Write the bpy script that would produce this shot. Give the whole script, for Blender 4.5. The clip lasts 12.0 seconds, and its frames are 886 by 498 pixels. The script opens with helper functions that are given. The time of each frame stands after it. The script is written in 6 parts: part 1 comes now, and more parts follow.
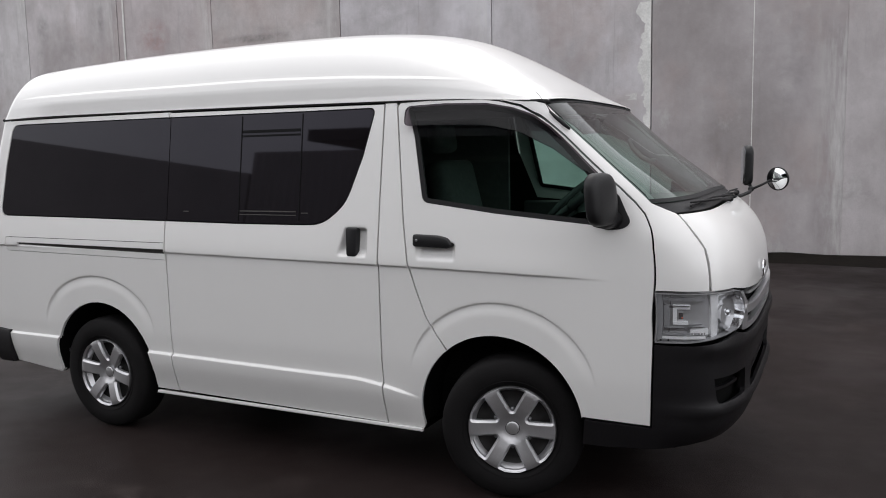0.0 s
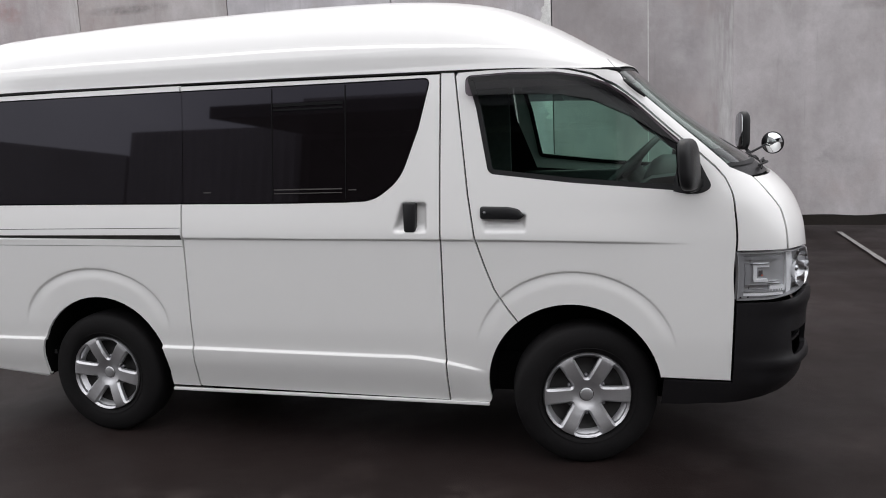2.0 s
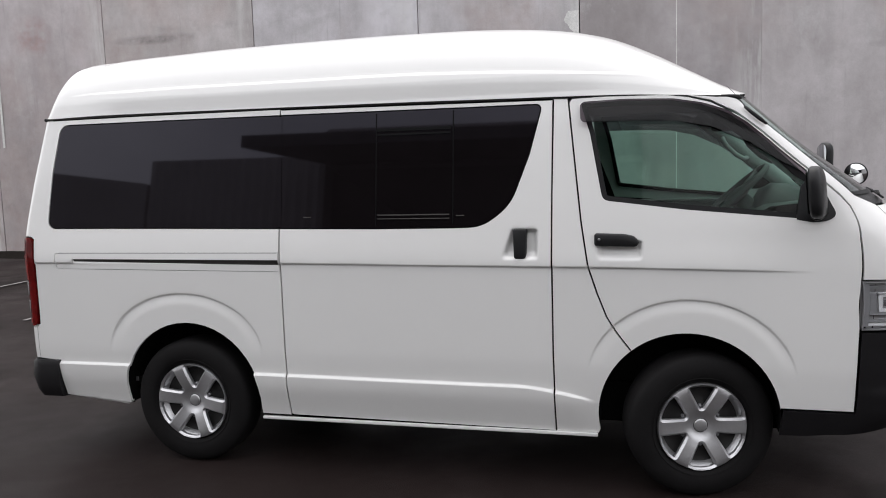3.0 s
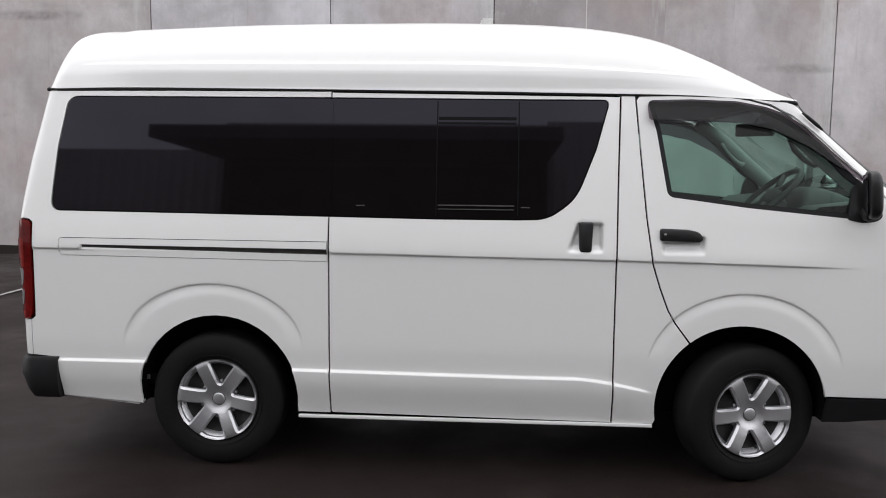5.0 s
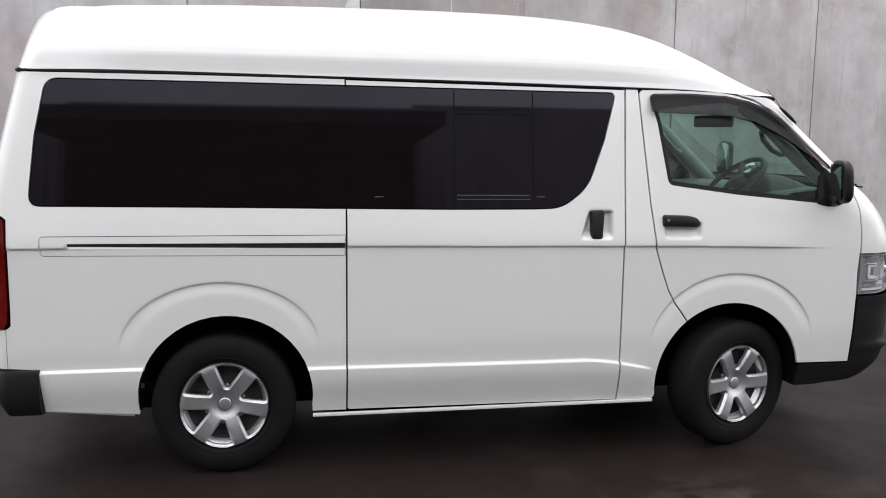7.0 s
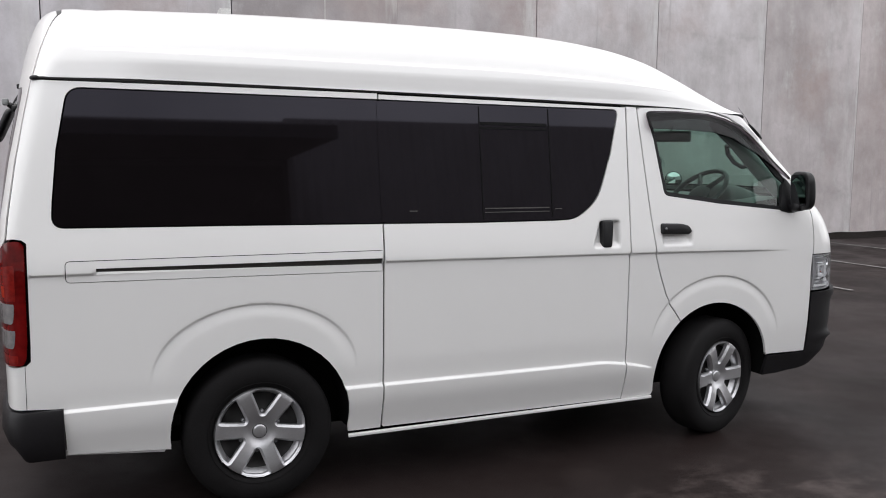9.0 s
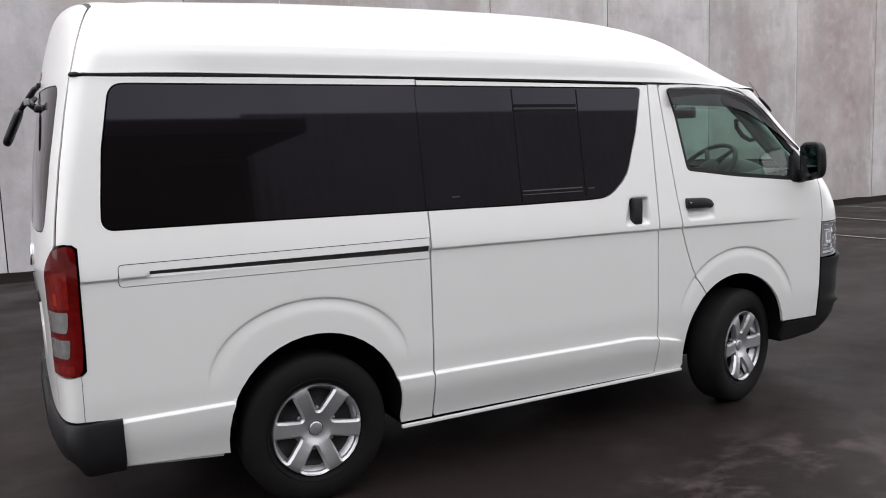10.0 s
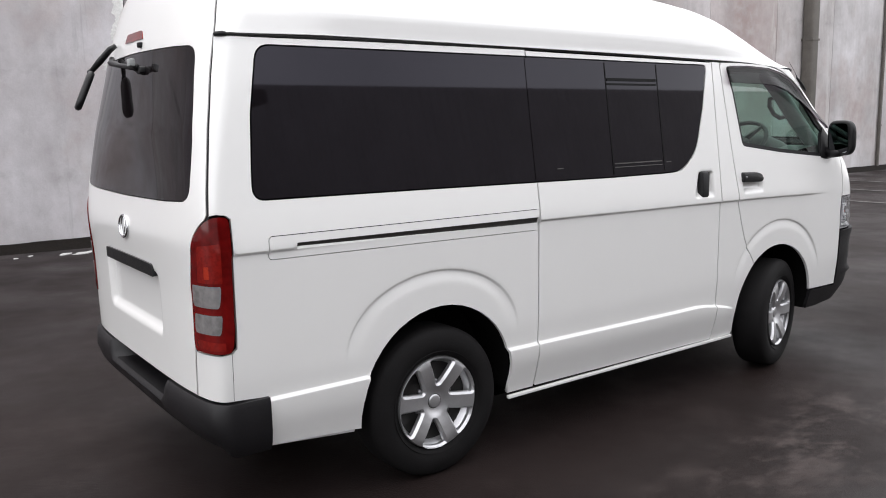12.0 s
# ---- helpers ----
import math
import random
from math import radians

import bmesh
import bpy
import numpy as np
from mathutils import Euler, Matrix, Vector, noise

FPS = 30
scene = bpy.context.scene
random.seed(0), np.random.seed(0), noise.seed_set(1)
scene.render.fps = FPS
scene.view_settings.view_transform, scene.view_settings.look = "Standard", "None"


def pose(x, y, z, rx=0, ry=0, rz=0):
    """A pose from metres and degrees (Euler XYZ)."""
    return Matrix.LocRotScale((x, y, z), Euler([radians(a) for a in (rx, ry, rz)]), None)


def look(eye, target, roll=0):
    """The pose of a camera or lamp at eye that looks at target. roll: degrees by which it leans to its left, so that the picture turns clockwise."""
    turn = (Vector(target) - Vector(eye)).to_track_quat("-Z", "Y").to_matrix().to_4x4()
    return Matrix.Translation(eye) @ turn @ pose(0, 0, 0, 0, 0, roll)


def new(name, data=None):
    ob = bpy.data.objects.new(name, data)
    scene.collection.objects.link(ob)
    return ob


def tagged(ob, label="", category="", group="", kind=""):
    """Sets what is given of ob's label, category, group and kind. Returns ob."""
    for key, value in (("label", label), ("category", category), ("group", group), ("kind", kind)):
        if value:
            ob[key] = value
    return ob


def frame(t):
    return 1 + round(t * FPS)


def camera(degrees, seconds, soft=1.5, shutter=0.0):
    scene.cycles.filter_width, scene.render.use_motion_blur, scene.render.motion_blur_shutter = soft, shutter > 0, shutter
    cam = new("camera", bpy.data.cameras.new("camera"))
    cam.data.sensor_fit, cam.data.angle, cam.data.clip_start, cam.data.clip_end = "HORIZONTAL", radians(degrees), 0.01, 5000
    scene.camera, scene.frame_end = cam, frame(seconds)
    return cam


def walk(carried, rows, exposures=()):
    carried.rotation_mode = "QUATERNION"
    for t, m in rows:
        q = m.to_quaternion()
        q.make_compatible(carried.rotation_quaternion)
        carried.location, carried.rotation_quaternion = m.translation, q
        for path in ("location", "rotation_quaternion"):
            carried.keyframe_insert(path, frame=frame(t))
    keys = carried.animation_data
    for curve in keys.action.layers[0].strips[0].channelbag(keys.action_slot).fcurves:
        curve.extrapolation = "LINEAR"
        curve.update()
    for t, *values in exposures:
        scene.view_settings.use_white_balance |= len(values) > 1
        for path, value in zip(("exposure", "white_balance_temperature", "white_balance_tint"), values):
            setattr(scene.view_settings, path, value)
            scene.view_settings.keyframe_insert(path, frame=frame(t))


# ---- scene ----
EXPOSURE = [(0.0, 0.72), (1.5, 0.82), (2.5, 0.96), (3.0, 0.91), (5.5, 1.05), (7.0, 1.17), (9.5, 1.05), (10.5, 1.23), (12.0, 1.29)]
cam = camera(57.3, 12.0, soft=1.0)
PATH = [
    (0, (3.867, -4.121, 1.569), (2.988, -2.34, 1.335), -1.2),
    (0.5, (3.682, -4.182, 1.577), (2.834, -2.388, 1.3564), 0.4),
    (1, (3.412, -4.243, 1.559), (2.684, -2.405, 1.2864), -1.4),
    (1.5, (3.167, -4.293, 1.595), (2.536, -2.425, 1.261), -0.4),
    (2, (2.896, -4.418, 1.576), (2.374, -2.511, 1.273), -2.4),
    (2.5, (2.64, -4.514, 1.561), (2.162, -2.587, 1.32), -0.9),
    (3, (2.352, -4.511, 1.557), (1.852, -2.588, 1.335), -1.8),
    (3.2, (2.246, -4.513, 1.554), (1.777, -2.585, 1.298), -1.9),
    (4.8, (1.437, -4.629, 1.491), (1.3, -2.642, 1.313), 1.8),
    (5, (1.332, -4.612, 1.492), (1.211, -2.627, 1.281), 0.6),
    (5.5, (1.093, -4.564, 1.505), (1.124, -2.584, 1.23), 0.3),
    (6, (0.845, -4.555, 1.525), (1.017, -2.583, 1.243), 0.9),
    (6.5, (0.566, -4.598, 1.547), (0.853, -2.64, 1.263), 0.6),
    (7, (0.343, -4.549, 1.528), (0.694, -2.596, 1.274), 0.7),
    (7.2, (0.252, -4.499, 1.526), (0.647, -2.554, 1.281), 1.0),
    (8.8, (-0.545, -4.335, 1.524), (0.193, -2.489, 1.309), 0.5),
    (9, (-0.636, -4.303, 1.522), (0.15, -2.476, 1.305), 0.5),
    (9.5, (-0.835, -4.177, 1.506), (0.023, -2.385, 1.283), -1.1),
    (10, (-1.071, -4.069, 1.501), (-0.147, -2.312, 1.26), -2.0),
    (10.5, (-1.374, -3.987, 1.506), (-0.325, -2.307, 1.232), -0.7),
    (11, (-1.604, -3.894, 1.518), (-0.52, -2.228, 1.294), 0.8),
    (11.5, (-1.768, -3.712, 1.503), (-0.669, -2.057, 1.27), 0.2),
    (12, (-1.932, -3.527, 1.503), (-0.768, -1.929, 1.198), -1.1),
]
walk(cam, [(t, look(eye, target, roll)) for t, eye, target, roll in PATH], EXPOSURE)

# ---- light: an overcast sky ----
world = bpy.data.worlds.new("overcast_sky")
scene.world = world
world.use_nodes = True
wn, wl = world.node_tree.nodes, world.node_tree.links
wn.clear()
sky = wn.new("ShaderNodeTexSky")
sky.sky_type, sky.sun_disc = "NISHITA", False
sky.sun_elevation, sky.sun_rotation = radians(76), radians(323)
sky.air_density, sky.dust_density = 1.0, 3.0
cloud_coord = wn.new("ShaderNodeTexCoord")
cloud_noise = wn.new("ShaderNodeTexNoise")
cloud_noise.inputs["Scale"].default_value, cloud_noise.inputs["Detail"].default_value = 2.2, 5
cloud_ramp = wn.new("ShaderNodeValToRGB")
cloud_ramp.color_ramp.elements[0].position, cloud_ramp.color_ramp.elements[0].color = 0.3, (4.9, 4.85, 5.0, 1)
cloud_ramp.color_ramp.elements[1].position, cloud_ramp.color_ramp.elements[1].color = 0.75, (9.4, 9.3, 9.25, 1)
cloud_mix = wn.new("ShaderNodeMix")
cloud_mix.data_type = "RGBA"
cloud_mix.inputs[0].default_value = 0.85
back = wn.new("ShaderNodeBackground")
back.inputs["Strength"].default_value = 0.1375
wout = wn.new("ShaderNodeOutputWorld")
wl.new(cloud_coord.outputs["Generated"], cloud_noise.inputs["Vector"])
wl.new(cloud_noise.outputs["Fac"], cloud_ramp.inputs["Fac"])
wl.new(sky.outputs["Color"], cloud_mix.inputs[6])
wl.new(cloud_ramp.outputs["Color"], cloud_mix.inputs[7])
wl.new(cloud_mix.outputs[2], back.inputs["Color"])
wl.new(back.outputs["Background"], wout.inputs["Surface"])

sun_data = bpy.data.lights.new("sun", "SUN")
sun_data.energy, sun_data.angle, sun_data.color = 0.45, radians(40), (1.0, 0.97, 0.93)
sun = new("sun", sun_data)
sun.matrix_world = look((-3, 4, 20), (0, 0, 0))


# ---- materials ----
def material(name, color, rough=0.5, metal=0.0, coat=0.0, spec=0.5, grain=None, bump_h=0.0, bump_scale=200.0, tone=0.0, random_tone=0.0):
    """A surface with a base colour, tone variation at two scales, and fine relief. Lengths in metres."""
    m = bpy.data.materials.new(name)
    m.use_nodes = True
    n, l = m.node_tree.nodes, m.node_tree.links
    b = n["Principled BSDF"]
    b.inputs["Roughness"].default_value, b.inputs["Metallic"].default_value = rough, metal
    b.inputs["Coat Weight"].default_value, b.inputs["Coat Roughness"].default_value = coat, 0.06
    b.inputs["Specular IOR Level"].default_value = spec
    b.inputs["Base Color"].default_value = (*color, 1)
    geo = n.new("ShaderNodeNewGeometry")
    if tone:
        a = n.new("ShaderNodeTexNoise")
        a.inputs["Scale"].default_value, a.inputs["Detail"].default_value = grain or 3.0, 6
        c = n.new("ShaderNodeTexNoise")
        c.inputs["Scale"].default_value, c.inputs["Detail"].default_value = (grain or 3.0) * 14, 3
        add = n.new("ShaderNodeMath")
        add.operation = "ADD"
        rng = n.new("ShaderNodeMapRange")
        rng.inputs["From Min"].default_value, rng.inputs["From Max"].default_value = 0.7, 1.3
        rng.inputs["To Min"].default_value, rng.inputs["To Max"].default_value = 1 - tone, 1 + tone
        mul = n.new("ShaderNodeVectorMath")
        mul.operation = "SCALE"
        mul.inputs[0].default_value = color
        l.new(geo.outputs["Position"], a.inputs["Vector"])
        l.new(geo.outputs["Position"], c.inputs["Vector"])
        l.new(a.outputs["Fac"], add.inputs[0])
        l.new(c.outputs["Fac"], add.inputs[1])
        l.new(add.outputs[0], rng.inputs["Value"])
        l.new(rng.outputs[0], mul.inputs["Scale"])
        l.new(mul.outputs[0], b.inputs["Base Color"])
        rr = n.new("ShaderNodeMapRange")
        rr.inputs["To Min"].default_value, rr.inputs["To Max"].default_value = max(0.02, rough * 0.85), min(1, rough * 1.15)
        l.new(a.outputs["Fac"], rr.inputs["Value"])
        l.new(rr.outputs[0], b.inputs["Roughness"])
    if bump_h:
        t = n.new("ShaderNodeTexNoise")
        t.inputs["Scale"].default_value, t.inputs["Detail"].default_value = bump_scale, 4
        bp = n.new("ShaderNodeBump")
        bp.inputs["Strength"].default_value, bp.inputs["Distance"].default_value = 0.6, bump_h
        l.new(geo.outputs["Position"], t.inputs["Vector"])
        l.new(t.outputs["Fac"], bp.inputs["Height"])
        l.new(bp.outputs["Normal"], b.inputs["Normal"])
    return m


def glazing(name, tint, gloss=1.0, rough=0.02):
    """Thin tinted glass: lets the view through, coloured, and mirrors more at a slant."""
    m = bpy.data.materials.new(name)
    m.use_nodes = True
    n, l = m.node_tree.nodes, m.node_tree.links
    n.clear()
    tr, gl, mx = n.new("ShaderNodeBsdfTransparent"), n.new("ShaderNodeBsdfGlossy"), n.new("ShaderNodeMixShader")
    lw, pw, ml, out = n.new("ShaderNodeLayerWeight"), n.new("ShaderNodeMath"), n.new("ShaderNodeMath"), n.new("ShaderNodeOutputMaterial")
    tr.inputs["Color"].default_value = (*tint, 1)
    gl.inputs["Roughness"].default_value = rough
    lw.inputs["Blend"].default_value = 0.5
    pw.operation, pw.inputs[1].default_value = "POWER", 4.5
    ml.operation, ml.inputs[1].default_value, ml.inputs[2].default_value = "MULTIPLY_ADD", 0.9 * gloss, 0.06 * gloss
    l.new(lw.outputs["Facing"], pw.inputs[0])
    l.new(pw.outputs[0], ml.inputs[0])
    l.new(ml.outputs[0], mx.inputs[0])
    l.new(tr.outputs[0], mx.inputs[1])
    l.new(gl.outputs[0], mx.inputs[2])
    l.new(mx.outputs[0], out.inputs["Surface"])
    return m


WHITE = material("white_van_paint", (0.79, 0.785, 0.775), 0.30, coat=0.6, tone=0.010, grain=0.35)
GUTTER_BLACK = material("weathered_black_rubber", (0.030, 0.029, 0.029), 0.6, spec=0.2, tone=0.2, grain=10)
GAP = material("dark_gap", (0.008, 0.008, 0.008), 0.9, spec=0.05)
RUBBER = material("black_rubber", (0.011, 0.011, 0.012), 0.55, spec=0.25, tone=0.15, grain=20)
PLASTIC = material("black_grained_plastic", (0.010, 0.010, 0.011), 0.42, spec=0.35, tone=0.12, grain=9, bump_h=0.0006, bump_scale=700)
BUMPER = material("charcoal_bumper_plastic", (0.0100, 0.0093, 0.0105), 0.45, spec=0.28, tone=0.15, grain=7, bump_h=0.0008, bump_scale=500)
TYRE = material("tyre_rubber", (0.0074, 0.0068, 0.0072), 0.75, spec=0.18, tone=0.35, grain=12, bump_h=0.0008, bump_scale=300)
STEEL = material("dark_wheel_steel", (0.022, 0.021, 0.021), 0.5, spec=0.3, tone=0.2, grain=15)
LAMP = material("lamp_reflector", (0.84, 0.84, 0.85), 0.3, metal=0.1)
SILVER = material("silver_painted_plastic", (0.58, 0.58, 0.595), 0.36, metal=0.80, coat=0.15, tone=0.05, grain=8)
BOWL = material("satin_reflector", (0.92, 0.92, 0.93), 0.07, metal=1.0)
CHROME = material("chrome", (0.75, 0.76, 0.78), 0.08, metal=1.0)
DULL_ALLOY = material("dull_aluminium", (0.25, 0.25, 0.26), 0.4, metal=0.8)
PRIVACY = material("dark_privacy_glass", (0.0065, 0.0052, 0.0058), 0.03, spec=0.28, tone=0.15, grain=0.8)
PRIVACY.node_tree.nodes["Principled BSDF"].inputs["Specular Tint"].default_value = (0.92, 0.90, 1.0, 1.0)
PRIVACY.node_tree.nodes["Principled BSDF"].inputs["Specular Tint"].default_value = (0.84, 0.82, 1.0, 1)
FRAME_BLACK = material("thin_black_frame", (0.004, 0.004, 0.0045), 0.5, spec=0.1)
CLEAR = glazing("green_tinted_glass", (0.60, 0.81, 0.725), 1.25)
SHIELD = glazing("windshield_glass", (0.50, 0.62, 0.57), 1.25)
LENS = glazing("clear_lamp_lens", (0.93, 0.94, 0.95), 1.2)
VISOR = glazing("smoked_acrylic", (0.21, 0.175, 0.20), 0.40, 0.10)
RED = material("red_lamp_lens", (0.115, 0.004, 0.004), 0.07, coat=0.2, spec=0.35, tone=0.35, grain=2.2)
# plain colour that stands in for a glow inside the tail light
LIT_RED = material("orange_red_glow_paint", (0.30, 0.020, 0.006), 0.2, coat=0.3, tone=0.3, grain=10)
BRIGHT_RED = material("bright_red_reflector", (0.17, 0.007, 0.005), 0.12, coat=0.4, tone=0.3, grain=5)
AMBER = material("amber_lamp_lens", (0.55, 0.07, 0.015), 0.08, coat=1.0)
FROST = material("grey_lamp_lens", (0.19, 0.182, 0.182), 0.15, coat=0.5, tone=0.30, grain=3)
TRIM = material("grey_cabin_plastic", (0.30, 0.31, 0.31), 0.6, tone=0.1, grain=6)
DASH = material("dashboard_plastic", (0.115, 0.118, 0.118), 0.6, tone=0.12, grain=6)
DARK_TRIM = material("dark_cabin_plastic", (0.055, 0.056, 0.058), 0.6, tone=0.15, grain=6)
CLOTH = material("grey_seat_cloth", (0.12, 0.117, 0.12), 0.9, tone=0.2, grain=40)
MIRROR = material("mirror_glass", (0.85, 0.87, 0.88), 0.02, metal=1.0)
# mirror glass with a darker base colour than MIRROR
DIM_MIRROR = material("darker_mirror_glass", (0.32, 0.33, 0.34), 0.06, metal=1.0)
RAIL = material("dark_rail_steel", (0.060, 0.057, 0.054), 0.45, metal=0.3, tone=0.3, grain=12)
UNDER_BLACK = material("underbody_black", (0.006, 0.006, 0.006), 0.9, spec=0.04)
LAMP_BACK = material("lamp_inner_grey", (0.60, 0.60, 0.61), 0.14, metal=0.55)
LAMP_EDGE = material("grey_lamp_edge", (0.34, 0.34, 0.35), 0.25, metal=0.2, tone=0.1, grain=20)


def ground_material():
    """Dark damp asphalt: fine stones, broad damp and worn patches."""
    m = bpy.data.materials.new("damp_asphalt")
    m.use_nodes = True
    n, l = m.node_tree.nodes, m.node_tree.links
    b = n["Principled BSDF"]
    geo = n.new("ShaderNodeNewGeometry")

    def tex(scale, detail, stretch=(1, 1, 1), rough=0.5):
        mp = n.new("ShaderNodeMapping")
        mp.inputs["Scale"].default_value = stretch
        t = n.new("ShaderNodeTexNoise")
        t.inputs["Scale"].default_value, t.inputs["Detail"].default_value, t.inputs["Roughness"].default_value = scale, detail, rough
        l.new(geo.outputs["Position"], mp.inputs["Vector"])
        l.new(mp.outputs[0], t.inputs["Vector"])
        return t.outputs["Fac"]

    def ramp(v, a, ca, c, cc):
        r = n.new("ShaderNodeValToRGB")
        r.color_ramp.elements[0].position, r.color_ramp.elements[0].color = a, (*ca, 1)
        r.color_ramp.elements[1].position, r.color_ramp.elements[1].color = c, (*cc, 1)
        l.new(v, r.inputs["Fac"])
        return r.outputs["Color"]

    def mix(kind, f, a, c):
        x = n.new("ShaderNodeMix")
        x.data_type, x.blend_type = "RGBA", kind
        if isinstance(f, float):
            x.inputs[0].default_value = f
        else:
            l.new(f, x.inputs[0])
        l.new(a, x.inputs[6])
        l.new(c, x.inputs[7])
        return x.outputs[2]

    broad = ramp(tex(0.55, 5), 0.35, (0.0098, 0.0067, 0.0064), 0.70, (0.0195, 0.0140, 0.0135))
    grit = ramp(tex(160, 3), 0.3, (0.65, 0.65, 0.65), 0.75, (1.35, 1.33, 1.3))
    c = mix("MULTIPLY", 1.0, broad, grit)
    patch = ramp(tex(0.9, 7, rough=0.65), 0.56, (0, 0, 0), 0.70, (0.4, 0.4, 0.4))
    dry = ramp(tex(6, 4), 0.3, (0.034, 0.026, 0.025), 0.7, (0.058, 0.045, 0.043))
    c = mix("MIX", patch, c, dry)
    # a worn flaking strip beside the kerb side of the van
    shift, dist, near_patch, flake = n.new("ShaderNodeMapping"), n.new("ShaderNodeVectorMath"), n.new("ShaderNodeMapRange"), n.new("ShaderNodeMath")
    shift.vector_type = "POINT"
    shift.inputs["Scale"].default_value = (0.75, 2.2, 0.0)
    shift.inputs["Location"].default_value = (-1.9 * 0.75, 1.62 * 2.2, 0.0)
    dist.operation = "LENGTH"
    near_patch.inputs["From Min"].default_value, near_patch.inputs["From Max"].default_value = 0.35, 1.25
    near_patch.inputs["To Min"].default_value, near_patch.inputs["To Max"].default_value = 1.0, 0.0
    flake.operation = "MULTIPLY"
    l.new(geo.outputs["Position"], shift.inputs["Vector"])
    l.new(shift.outputs[0], dist.inputs[0])
    l.new(dist.outputs["Value"], near_patch.inputs["Value"])
    l.new(near_patch.outputs[0], flake.inputs[0])
    l.new(ramp(tex(3.6, 9, (0.7, 1, 1), 0.68), 0.49, (0, 0, 0), 0.60, (0.65, 0.65, 0.65)), flake.inputs[1])
    c = mix("MIX", flake.outputs[0], c, ramp(tex(14, 4), 0.3, (0.044, 0.034, 0.032), 0.7, (0.078, 0.063, 0.060)))
    l.new(c, b.inputs["Base Color"])
    damp = ramp(tex(0.7, 6, rough=0.6), 0.38, (0.34, 0.34, 0.34), 0.66, (0.65, 0.65, 0.65))
    l.new(damp, b.inputs["Roughness"])
    b.inputs["Specular IOR Level"].default_value = 0.10
    bp = n.new("ShaderNodeBump")
    bp.inputs["Strength"].default_value, bp.inputs["Distance"].default_value = 0.45, 0.004
    l.new(tex(140, 4), bp.inputs["Height"])
    l.new(bp.outputs["Normal"], b.inputs["Normal"])
    return m


STAINS = ((-5.9, 3.75, 1.0, 0.10, 0.8, (0.20, 0.19, 0.185)), (-8.45, 3.95, 0.50, 0.42, 0.7, (0.36, 0.24, 0.23)), (-11.6, 4.4, 0.22, 0.40, 0.7, (0.24, 0.23, 0.23)),
          (-9.85, 4.4, 0.12, 0.40, 0.6, (0.22, 0.21, 0.21)), (-3.2, 3.9, 0.55, 0.40, 0.45, (0.30, 0.285, 0.285)), (5.9, 2.95, 0.7, 0.09, 0.7, (0.22, 0.21, 0.205)),
          (7.4, 3.2, 0.28, 0.25, 0.6, (0.26, 0.24, 0.235)), (3.2, 2.6, 0.35, 0.8, 0.5, (0.27, 0.255, 0.26)), (12.7, 3.3, 0.6, 1.1, 0.6, (0.36, 0.29, 0.27)),
          (15.4, 3.6, 0.8, 1.5, 0.75, (0.33, 0.25, 0.235)), (15.9, 2.2, 0.4, 0.8, 0.6, (0.30, 0.22, 0.21)), (10.2, 3.5, 0.7, 0.6, 0.4, (0.34, 0.325, 0.32)))


